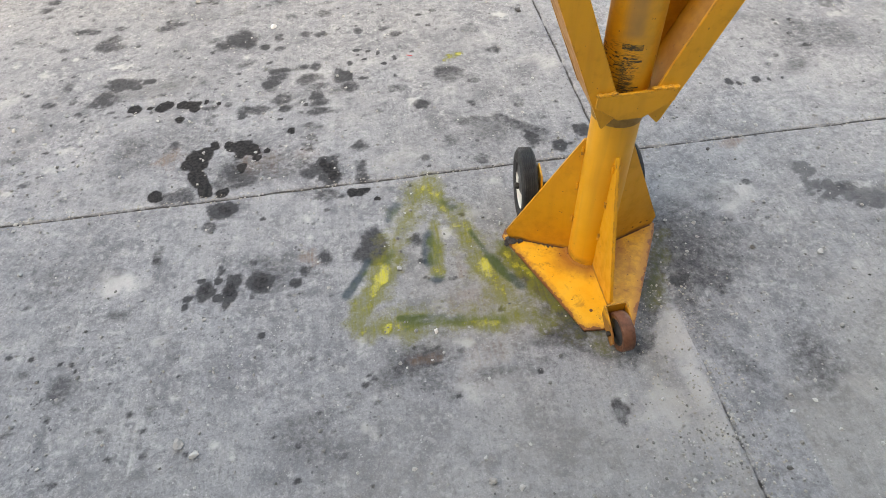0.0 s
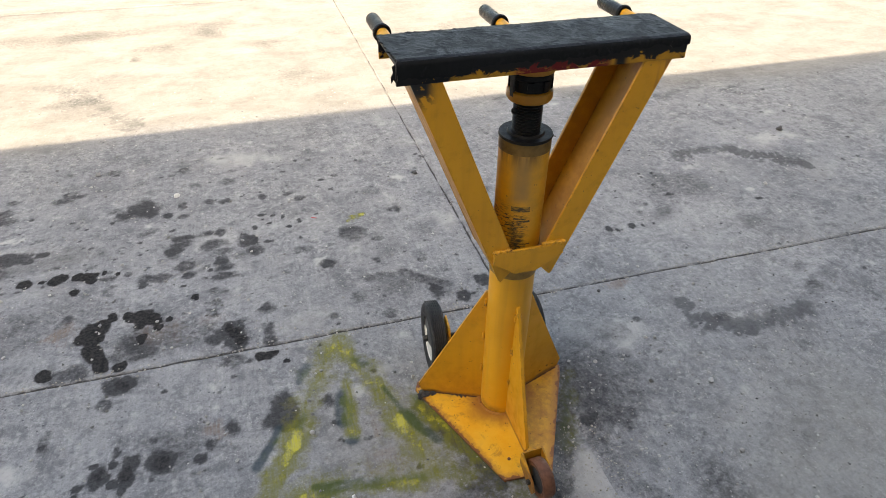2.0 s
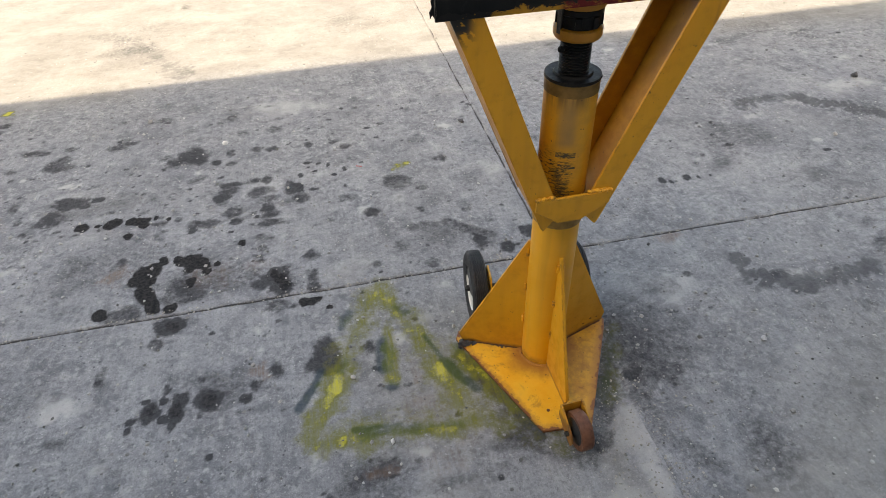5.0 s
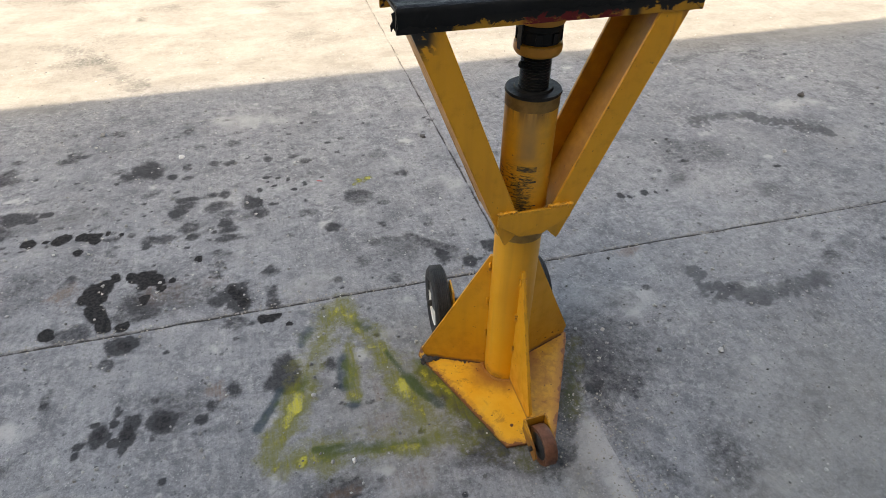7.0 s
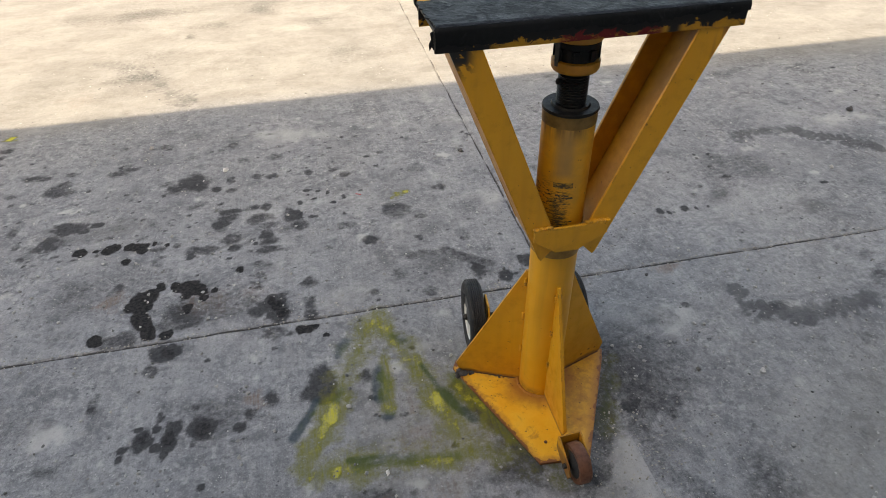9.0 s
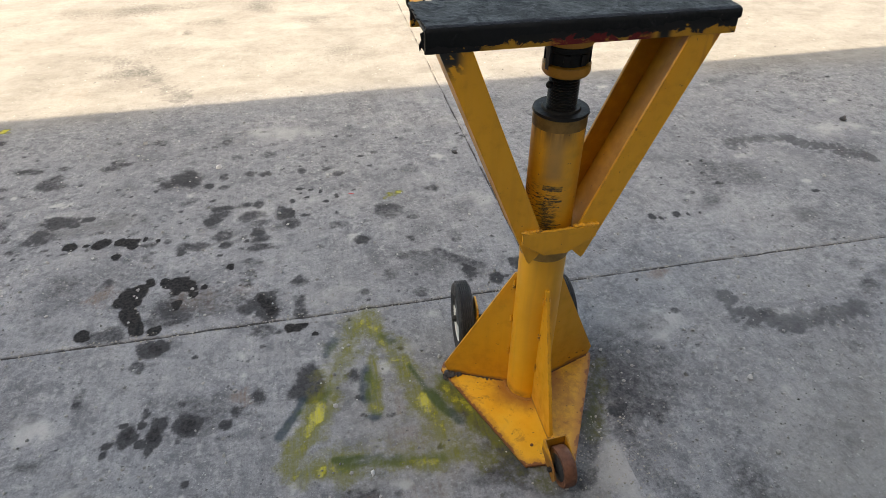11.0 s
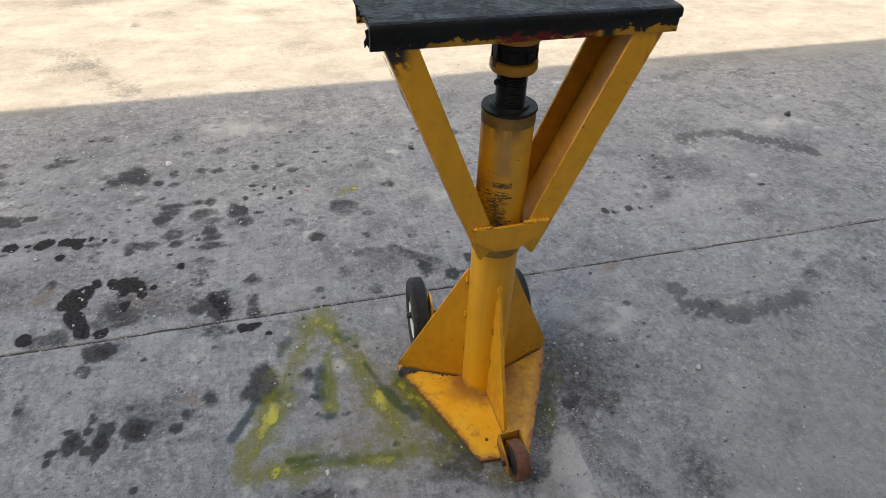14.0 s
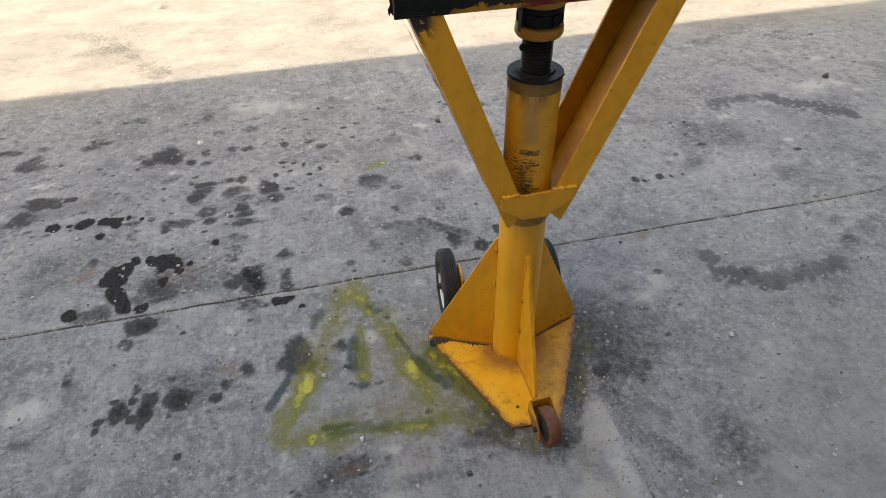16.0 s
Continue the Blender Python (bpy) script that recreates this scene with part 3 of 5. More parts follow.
spot("oil", -0.636, 0.362, 0.013, 0.012, 1.0)

# where the pools of oil have run together
spot("oil", -1.305, 0.662, 0.040, 0.036, 1.0)
spot("oil", -1.275, 0.648, 0.036, 0.034, 1.0)
spot("oil", -1.266, 0.570, 0.038, 0.044, 1.0)
spot("oil", -1.240, 0.522, 0.028, 0.034, 1.0)
spot("oil", -1.255, 0.720, 0.036, 0.028, 1.0)
spot("oil", -1.140, 0.735, 0.034, 0.030, 1.0)
spot("oil", -1.092, 0.712, 0.034, 0.032, 1.0)
spot("oil", -1.155, 0.722, 0.024, 0.014, 1.0)
spot("oil", -1.448, 1.050, 0.020, 0.030, 1.0)
spot("oil", -1.354, 1.036, 0.024, 0.030, 1.0)
spot("oil", -1.315, 1.042, 0.014, 0.020, 0.9)
spot("oil", -0.690, 0.410, 0.022, 0.018, 1.0)
spot("oil", -0.803, 0.550, 0.026, 0.034, 0.62)
spot("damp_shade", -0.862, 0.545, 0.062, 0.034, 0.75)
spot("damp_shade", -0.800, 0.545, 0.048, 0.072, 0.85)
spot("damp_shade", -0.686, 0.515, 0.026, 0.060, 0.6)
spot("damp_shade", -1.270, 1.000, 0.034, 0.022, 0.5)
spot("damp_shade", -1.200, 1.010, 0.020, 0.018, 0.5)
spot("damp_shade", -1.130, 0.960, 0.024, 0.050, 0.55)
spot("damp_shade", -1.005, 1.175, 0.050, 0.048, 0.6)
spot("damp_shade", -0.830, 0.960, 0.040, 0.040, 0.6)
spot("damp_shade", -1.665, 1.235, 0.075, 0.045, 0.7)

# drying oil
spot("damp_shade", -0.834, 0.557, 0.049, 0.040, 0.95)
spot("damp_shade", -0.795, 0.495, 0.038, 0.042, 0.95)
spot("damp_shade", -0.823, 0.596, 0.023, 0.027, 0.95)
spot("damp_shade", -1.105, 0.072, 0.027, 0.040, 0.95)
spot("damp_shade", -1.119, 0.030, 0.023, 0.034, 0.95)
spot("damp_shade", -1.190, 0.053, 0.027, 0.036, 0.95)
spot("damp_shade", -1.152, 0.014, 0.022, 0.019, 0.95)
spot("damp_shade", -1.124, -0.012, 0.015, 0.018, 0.95)
spot("damp_shade", -1.243, 0.030, 0.015, 0.015, 0.95)
spot("damp_shade", -1.247, -0.002, 0.014, 0.014, 0.95)
spot("damp_shade", -1.206, 0.094, 0.015, 0.010, 0.95)
spot("damp_shade", -1.158, 0.086, 0.013, 0.015, 0.95)
spot("damp_shade", -0.914, 0.039, 0.019, 0.019, 0.95)
spot("damp_shade", -1.545, 1.243, 0.027, 0.024, 0.95)
spot("damp_shade", -1.066, 1.413, 0.025, 0.026, 0.95)
spot("damp_shade", -1.013, -0.143, 0.011, 0.011, 0.95)
spot("damp_shade", 0.050, 0.520, 0.029, 0.038, 0.95)
spot("damp_shade", -0.242, -0.383, 0.008, 0.010, 0.95)

# dark hearts of stains
spot("damp_shade", -1.160, 0.398, 0.043, 0.040, 0.95)
spot("damp_shade", -0.663, 0.151, 0.051, 0.074, 0.95)
spot("damp_shade", -0.784, 0.511, 0.033, 0.042, 0.95)
spot("damp_shade", -0.819, 0.586, 0.020, 0.030, 0.95)

# old dark stains
spot("damp_shade", -1.166, 0.402, 0.051, 0.042, 0.75)
spot("damp_shade", -1.022, 0.058, 0.046, 0.049, 0.75)
spot("damp_shade", -1.651, 1.243, 0.070, 0.043, 0.75)
spot("damp_shade", -1.598, 1.212, 0.026, 0.028, 0.75)
spot("damp_shade", -1.167, 1.505, 0.068, 0.075, 0.75)
spot("damp_shade", -0.040, 0.590, 0.032, 0.050, 0.75)
spot("damp_shade", -0.667, 0.145, 0.064, 0.084, 0.75)
spot("damp_shade", -1.109, 0.571, 0.072, 0.067, 0.75)
spot("damp_shade", -0.718, 1.122, 0.036, 0.045, 0.75)
spot("damp_shade", -0.702, 1.049, 0.030, 0.039, 0.75)
spot("damp_shade", -1.027, 1.133, 0.047, 0.053, 0.75)
spot("damp_shade", -0.839, 0.996, 0.035, 0.038, 0.75)
spot("damp_shade", -0.428, 0.867, 0.029, 0.028, 0.75)
spot("damp_shade", 0.158, 0.600, 0.032, 0.037, 0.75)

# faded stains
spot("damp_shade", -1.207, 0.320, 0.029, 0.029, 0.55)
spot("damp_shade", -1.153, 0.126, 0.016, 0.021, 0.55)
spot("damp_shade", -0.886, 0.073, 0.024, 0.034, 0.6)
spot("damp_shade", -0.823, 0.128, 0.028, 0.031, 0.55)
spot("damp_shade", -1.048, 0.148, 0.014, 0.015, 0.55)
spot("damp_shade", -1.046, 0.007, 0.009, 0.014, 0.55)
spot("damp_shade", -1.005, 1.481, 0.023, 0.037, 0.55)
spot("damp_shade", -1.254, 1.475, 0.042, 0.052, 0.55)
spot("damp_shade", -1.703, 1.152, 0.047, 0.055, 0.55)
spot("damp_shade", -1.939, 1.139, 0.036, 0.027, 0.55)
spot("damp_shade", -1.841, 1.155, 0.021, 0.032, 0.55)
spot("damp_shade", -1.000, 1.212, 0.053, 0.032, 0.55)
spot("damp_shade", -1.025, 1.080, 0.026, 0.022, 0.55)
spot("damp_shade", -0.897, 1.221, 0.037, 0.028, 0.55)
spot("damp_shade", -0.836, 1.218, 0.032, 0.032, 0.55)
spot("damp_shade", -0.861, 1.129, 0.068, 0.045, 0.55)
spot("damp_shade", -0.977, 1.011, 0.046, 0.034, 0.55)
spot("damp_shade", -0.964, 0.951, 0.030, 0.033, 0.55)
spot("damp_shade", -0.896, 0.984, 0.020, 0.021, 0.55)
spot("damp_shade", -0.829, 0.899, 0.059, 0.032, 0.55)
spot("damp_shade", -1.132, 0.927, 0.020, 0.024, 0.55)
spot("damp_shade", -0.874, 0.817, 0.029, 0.019, 0.55)

# weak stains
spot("damp_shade", -0.820, 1.473, 0.029, 0.021, 0.5)
spot("damp_shade", -0.884, 1.496, 0.023, 0.021, 0.5)
spot("damp_shade", -0.684, 0.658, 0.035, 0.032, 0.5)
spot("damp_shade", -0.680, 0.554, 0.027, 0.030, 0.5)
spot("damp_shade", -0.684, 0.478, 0.026, 0.032, 0.5)
spot("damp_shade", -1.375, 0.787, 0.033, 0.034, 0.5)
spot("damp_shade", -1.555, 0.770, 0.033, 0.015, 0.5)
spot("damp_shade", -1.877, 1.710, 0.041, 0.029, 0.5)
spot("damp_shade", -2.164, 1.971, 0.038, 0.039, 0.5)
spot("damp_shade", -2.143, 2.051, 0.049, 0.033, 0.5)
spot("damp_shade", -1.502, 1.735, 0.054, 0.023, 0.5)
spot("damp_shade", -1.546, 1.672, 0.047, 0.023, 0.5)
spot("damp_shade", -1.758, 1.625, 0.035, 0.033, 0.5)
spot("damp_shade", -1.955, 1.490, 0.023, 0.021, 0.5)
spot("damp_shade", -0.529, 0.150, 0.028, 0.032, 0.5)
spot("damp_shade", -0.521, 0.057, 0.019, 0.015, 0.5)
spot("damp_shade", -0.818, 0.415, 0.039, 0.037, 0.5)
spot("damp_shade", -0.580, -0.304, 0.106, 0.065, 0.42)
spot("damp_shade", -0.396, -0.370, 0.080, 0.041, 0.33)
spot("damp_shade", -1.360, 0.221, 0.020, 0.044, 0.5)
spot("damp_shade", -0.290, 1.079, 0.034, 0.045, 0.5)

# squarish blot
spot("damp_shade", -0.066, -0.535, 0.024, 0.041, 0.5)
spot("damp_shade", -0.071, -0.513, 0.017, 0.018, 0.5)

# haze round the oil
spot("damp_shade", -1.136, 0.597, 0.086, 0.088, 0.45)
spot("damp_shade", -1.171, 0.537, 0.058, 0.059, 0.45)
spot("damp_shade", -1.341, 0.495, 0.066, 0.045, 0.45)

# oval stain
spot("damp_shade", -0.578, -0.316, 0.122, 0.078, 0.36)
spot("pale", -0.535, -0.262, 0.040, 0.022, 0.5)

# small dark blot
spot("damp_shade", 0.243, -0.142, 0.036, 0.034, 0.8)

# black hearts of drying oil
spot("oil", -0.784, 0.511, 0.026, 0.036, 0.62)
spot("oil", -0.819, 0.586, 0.018, 0.027, 0.62)
spot("oil", -1.160, 0.398, 0.032, 0.027, 0.47)
spot("oil", -1.115, 0.047, 0.018, 0.029, 0.47)
spot("oil", -1.022, 0.058, 0.027, 0.029, 0.47)
spot("oil", -1.190, 0.060, 0.015, 0.022, 0.47)

# scuffed patch
spot("damp_shade", -1.560, -0.250, 0.055, 0.095, 0.36)

# large dull patches
spot("damp_shade", -1.648, 0.235, 0.223, 0.194, 0.3)
spot("damp_shade", -0.160, 0.636, 0.138, 0.079, 0.3)
spot("damp_shade", -1.546, 0.779, 0.143, 0.150, 0.3)
spot("damp_shade", 0.476, -0.474, 0.113, 0.121, 0.3)
spot("damp_shade", 1.344, 1.038, 0.256, 0.207, 0.3)
spot("damp_shade", -0.872, -0.488, 0.095, 0.100, 0.3)

# rust tinges
spot("rust", -0.871, 0.129, 0.033, 0.036, 0.8)
spot("rust", -1.388, 0.701, 0.051, 0.057, 0.8)
spot("rust", 0.658, 0.426, 0.052, 0.036, 0.8)
spot("rust", -0.553, -0.301, 0.044, 0.023, 0.8)
spot("rust", -0.348, -0.302, 0.102, 0.060, 0.4)

# worn pale patches
spot("pale", -0.526, -0.253, 0.031, 0.024, 0.7)
spot("pale", -0.725, -0.211, 0.025, 0.017, 0.7)
spot("pale", 0.167, -0.331, 0.044, 0.092, 0.7)
spot("pale", 0.158, -0.509, 0.054, 0.081, 0.7)
spot("pale", 0.036, -0.506, 0.096, 0.091, 0.7)
spot("pale", -0.438, -0.264, 0.028, 0.016, 0.7)
spot("pale", -1.467, 0.123, 0.078, 0.046, 0.7)
spot("pale", 0.585, 0.175, 0.121, 0.073, 0.7)
spot("pale", -0.462, -0.206, 0.012, 0.010, 0.7)

# faint bleached patches
spot("pale", -0.569, 1.199, 0.186, 0.113, 0.32)
spot("pale", -1.535, 0.968, 0.150, 0.058, 0.32)

# small splashes
spot("damp_shade", -0.610, 1.294, 0.013, 0.011, 0.8)
spot("damp_shade", -0.655, 1.271, 0.007, 0.008, 0.8)
spot("damp_shade", -0.566, 1.274, 0.011, 0.013, 0.8)
spot("damp_shade", -0.499, 1.219, 0.010, 0.017, 0.8)
spot("damp_shade", -0.547, 1.183, 0.011, 0.011, 0.8)
spot("damp_shade", -0.632, 1.232, 0.013, 0.008, 0.8)
spot("damp_shade", -0.507, 1.083, 0.009, 0.012, 0.8)
spot("damp_shade", -0.695, 1.219, 0.013, 0.019, 0.8)
spot("damp_shade", 0.819, 0.782, 0.015, 0.024, 0.8)
spot("damp_shade", 0.850, 0.765, 0.009, 0.014, 0.8)
spot("damp_shade", 0.928, 0.777, 0.020, 0.020, 0.8)
spot("damp_shade", 0.977, 0.770, 0.008, 0.014, 0.8)
spot("damp_shade", 1.036, 0.769, 0.007, 0.011, 0.8)

# stains towards the sun
spot("damp_shade", -1.177, 1.471, 0.091, 0.078, 0.5)
spot("damp_shade", -0.288, 1.057, 0.059, 0.066, 0.5)
spot("damp_shade", -0.735, 1.129, 0.043, 0.057, 0.5)
spot("damp_shade", -0.702, 1.035, 0.037, 0.045, 0.5)
spot("damp_shade", -0.423, 0.866, 0.040, 0.033, 0.5)
spot("damp_shade", -0.070, 1.193, 0.039, 0.031, 0.5)
spot("damp_shade", -0.049, 0.789, 0.025, 0.021, 0.5)
spot("damp_shade", -0.228, 0.840, 0.020, 0.021, 0.5)
spot("damp_shade", -0.476, 1.415, 0.029, 0.028, 0.5)
spot("damp_shade", -0.804, 1.473, 0.023, 0.029, 0.5)
spot("damp_shade", -0.883, 1.493, 0.029, 0.029, 0.5)
spot("damp_shade", -0.645, 1.472, 0.023, 0.029, 0.5)
spot("damp_shade", -1.921, 1.714, 0.059, 0.044, 0.5)
spot("damp_shade", -1.786, 1.569, 0.086, 0.070, 0.5)
spot("damp_shade", -1.533, 1.672, 0.047, 0.037, 0.5)
spot("damp_shade", -1.745, 1.713, 0.035, 0.025, 0.5)
spot("damp_shade", -0.525, 1.469, 0.024, 0.023, 0.5)
spot("damp_shade", 1.163, 0.855, 0.097, 0.085, 0.34)
spot("damp_shade", 1.492, 0.646, 0.078, 0.082, 0.34)
spot("damp_shade", 1.114, 0.819, 0.080, 0.052, 0.34)
spot("damp_shade", -1.487, 1.705, 0.060, 0.025, 0.5)
spot("damp_shade", -1.888, 1.256, 0.026, 0.049, 0.5)
spot("damp_shade", -1.744, 1.122, 0.035, 0.037, 0.5)
spot("damp_shade", -1.990, 1.570, 0.034, 0.029, 0.5)

# worn bands out in the sun
spot("damp_shade", -1.85, 4.18, 0.55, 0.20, 0.3)
spot("damp_shade", -1.27, 3.78, 0.25, 0.12, 0.28)
spot("damp_shade", -0.90, 4.12, 0.24, 0.26, 0.28)
spot("damp_shade", -0.48, 3.66, 0.22, 0.14, 0.24)
spot("damp_shade", -1.36, 3.58, 0.07, 0.05, 0.4)
spot("damp_shade", 0.09, 3.85, 0.20, 0.12, 0.2)
spot("damp_shade", -1.62, 2.86, 0.22, 0.10, 0.3)
spot("pale", -0.67, 3.57, 0.13, 0.06, 0.8)
spot("pale", -0.92, 3.48, 0.06, 0.04, 0.8)

# pale scuffs
spot("pale", -0.699, 1.868, 0.161, 0.125, 0.6)
spot("pale", 2.166, 1.355, 0.128, 0.063, 0.6)
spot("pale", -0.932, 1.938, 0.130, 0.014, 0.6)
spot("pale", 1.519, 1.184, 0.060, 0.033, 0.6)

# yellow paint splashes
spot("yellow", -0.262, 1.178, 0.030, 0.020, 0.9)
spot("yellow", -0.225, 1.196, 0.028, 0.014, 0.8)
spot("yellow", -0.285, 1.160, 0.018, 0.010, 0.7)
spot("yellow", -2.156, 2.189, 0.039, 0.023, 0.9)

# sprayed warning triangle: olive haze, then denser paint, then bright flecks
stroke("yellow", [(-0.466, 0.404), (-0.559, 0.236), (-0.617, 0.100), (-0.661, -0.006), (-0.706, -0.094), (-0.736, -0.162)], 0.061, 0.52)
stroke("yellow", [(-0.462, 0.403), (-0.430, 0.309), (-0.377, 0.198), (-0.342, 0.063), (-0.316, -0.054), (-0.286, -0.174), (-0.236, -0.219)], 0.052, 0.48)
stroke("yellow", [(-0.338, 0.041), (-0.293, -0.097), (-0.260, -0.192), (-0.209, -0.232)], 0.061, 0.48)
stroke("yellow", [(-0.739, -0.160), (-0.601, -0.177), (-0.454, -0.193), (-0.315, -0.205)], 0.048, 0.52)
stroke("yellow", [(-0.492, 0.370), (-0.549, 0.251), (-0.597, 0.168), (-0.642, 0.042), (-0.693, -0.078), (-0.729, -0.163)], 0.027, 0.68)
stroke("yellow", [(-0.459, 0.390), (-0.420, 0.283), (-0.379, 0.187), (-0.363, 0.110)], 0.028, 0.66)
stroke("yellow", [(-0.336, 0.052), (-0.322, -0.044), (-0.299, -0.125)], 0.028, 0.64)
stroke("yellow", [(-0.740, -0.163), (-0.645, -0.182), (-0.527, -0.181), (-0.426, -0.198), (-0.323, -0.209)], 0.024, 0.66)
stroke("yellow", [(-0.457, 0.200), (-0.467, 0.096), (-0.474, 0.003)], 0.027, 0.70)
stroke("yellow", [(-0.253, 0.080), (-0.230, 0.012), (-0.192, -0.066), (-0.151, -0.178)], 0.034, 0.62)
stroke("yellow", [(-0.474, 0.393), (-0.495, 0.345)], 0.013, 0.72)
stroke("yellow", [(-0.524, 0.283), (-0.548, 0.240)], 0.015, 0.76)
stroke("yellow", [(-0.575, 0.204), (-0.598, 0.157)], 0.015, 0.78)
stroke("yellow", [(-0.634, 0.061), (-0.647, 0.002)], 0.017, 0.88)
stroke("yellow", [(-0.654, 0.044), (-0.651, 0.013)], 0.013, 0.70)
stroke("yellow", [(-0.721, -0.180), (-0.706, -0.167)], 0.011, 0.90)
stroke("yellow", [(-0.655, -0.189), (-0.643, -0.170)], 0.013, 0.88)
stroke("yellow", [(-0.608, -0.182), (-0.582, -0.177)], 0.009, 0.74)
stroke("yellow", [(-0.552, -0.170), (-0.546, -0.185)], 0.009, 0.72)
stroke("yellow", [(-0.421, 0.277), (-0.398, 0.231)], 0.017, 0.84)
stroke("yellow", [(-0.392, 0.189), (-0.356, 0.200)], 0.020, 0.86)
stroke("yellow", [(-0.357, 0.194), (-0.349, 0.164)], 0.013, 0.70)
stroke("yellow", [(-0.327, 0.024), (-0.322, -0.003)], 0.017, 0.82)
stroke("yellow", [(-0.327, -0.038), (-0.317, -0.059)], 0.017, 0.74)
stroke("yellow", [(-0.291, -0.088), (-0.286, -0.118)], 0.013, 0.66)
stroke("yellow", [(-0.456, 0.189), (-0.453, 0.165)], 0.018, 0.84)
stroke("yellow", [(-0.482, 0.019), (-0.462, 0.006)], 0.018, 0.80)
stroke("yellow", [(-0.250, 0.074), (-0.246, 0.036)], 0.017, 0.78)
stroke("yellow", [(-0.207, -0.028), (-0.189, -0.066)], 0.017, 0.76)
stroke("blue", [(-0.575, 0.316), (-0.608, 0.256)], 0.022, 0.78)
stroke("blue", [(-0.687, 0.086), (-0.723, 0.015), (-0.758, -0.038)], 0.017, 0.90)
spot("blue", -0.759, -0.036, 0.018, 0.016, 0.90)
stroke("blue", [(-0.612, 0.110), (-0.628, 0.070)], 0.016, 0.60)
stroke("blue", [(-0.346, 0.158), (-0.321, 0.087), (-0.301, 0.025)], 0.010, 0.80)
stroke("blue", [(-0.305, 0.041), (-0.271, -0.027), (-0.233, -0.090)], 0.017, 0.85)
stroke("blue", [(-0.482, 0.170), (-0.497, 0.090), (-0.496, 0.048)], 0.020, 0.85)
stroke("blue", [(-0.463, 0.128), (-0.474, 0.044)], 0.018, 0.55)
spot("blue", -0.482, -0.022, 0.024, 0.018, 0.85)
stroke("blue", [(-0.609, -0.149), (-0.539, -0.155), (-0.479, -0.160)], 0.012, 0.70)
stroke("blue", [(-0.578, -0.172), (-0.504, -0.176), (-0.438, -0.185)], 0.024, 0.66)
stroke("blue", [(-0.438, -0.185), (-0.366, -0.197), (-0.314, -0.201)], 0.022, 0.40)
stroke("blue", [(-0.417, 0.307), (-0.391, 0.277)], 0.022, 0.65)
stroke("blue", [(-0.255, 0.092), (-0.251, 0.069)], 0.014, 0.60)
spot("damp_shade", -0.307, -0.164, 0.012, 0.012, 0.80)
spot("pale", -0.424, 0.177, 0.028, 0.030, 0.95)
spot("pale", -0.339, 0.226, 0.075, 0.035, 0.55)
stroke("rust", [(-0.400, 0.057), (-0.404, -0.019)], 0.020, 0.60)
spot("rust", -0.400, -0.136, 0.085, 0.060, 0.45)
# dark green rim painted along the plate's right edge as its contact shadow
stroke("blue", [(0.243, 0.014), (0.184, -0.105), (0.100, -0.240), (0.039, -0.328)], 0.021, 0.5)
stroke("damp_shade", [(0.272, 0.072), (0.202, -0.085), (0.103, -0.261), (-0.001, -0.387)], 0.036, 0.42)
stroke("blue", [(0.251, 0.001), (0.227, -0.134), (0.140, -0.247)], 0.044, 0.2)
stroke("yellow", [(0.250, 0.030), (0.200, -0.085), (0.130, -0.215)], 0.040, 0.3)
stroke("pale", [(-1.327, -0.371), (-1.324, -0.431), (-1.325, -0.508)], 0.005, 0.9)
stroke("pale", [(0.479, -0.733), (0.465, -0.815), (0.458, -0.843)], 0.004, 0.8)
stroke("pale", [(0.055, -0.273), (0.082, -0.336), (0.157, -0.270)], 0.022, 0.6)

# thin overspray and grime between triangle and plate, with painted contact shadow along it
stroke("yellow", [(-0.300, -0.090), (-0.215, -0.190), (-0.130, -0.270)], 0.075, 0.30)
stroke("yellow", [(-0.320, 0.080), (-0.270, -0.060), (-0.190, -0.200)], 0.110, 0.30)
stroke("yellow", [(-0.700, -0.140), (-0.500, -0.165), (-0.280, -0.190)], 0.075, 0.28)
stroke("yellow", [(-0.215, 0.060), (-0.120, -0.160), (-0.050, -0.320)], 0.045, 0.34)
stroke("damp_shade", [(-0.225, 0.020), (-0.150, -0.150), (-0.075, -0.310)], 0.055, 0.40)
stroke("damp_shade", [(-0.090, -0.320), (0.000, -0.345), (0.070, -0.320)], 0.045, 0.40)
# stand's soft shadow, painted as dark haze beside the plate
spot("damp_shade", 0.268, -0.141, 0.084, 0.145, 0.36)
spot("damp_shade", 0.251, -0.023, 0.049, 0.130, 0.36)

# scuffs and grime beside the stand, with its soft shadow painted in
spot("damp_shade", 0.009, -0.333, 0.068, 0.049, 0.5)
spot("damp_shade", 0.360, 0.010, 0.200, 0.190, 0.41)
spot("damp_shade", 0.330, -0.090, 0.130, 0.130, 0.41)
spot("damp_shade", 0.280, -0.020, 0.110, 0.200, 0.41)
spot("damp_shade", -0.278, -0.313, 0.095, 0.065, 0.3)
spot("damp_shade", -0.155, -0.217, 0.088, 0.130, 0.5)
stroke("damp_shade", [(-0.643, -0.379), (-0.487, -0.373), (-0.250, -0.364), (-0.092, -0.316)], 0.035, 0.24)
stroke("damp_shade", [(-0.417, -0.415), (-0.286, -0.385), (-0.164, -0.341)], 0.02, 0.2)
stroke("damp_shade", [(-0.275, 0.728), (-0.142, 0.727), (0.007, 0.605)], 0.030, 0.4)
stroke("damp_shade", [(0.235, -0.201), (0.252, -0.364), (0.312, -0.483)], 0.047, 0.35)

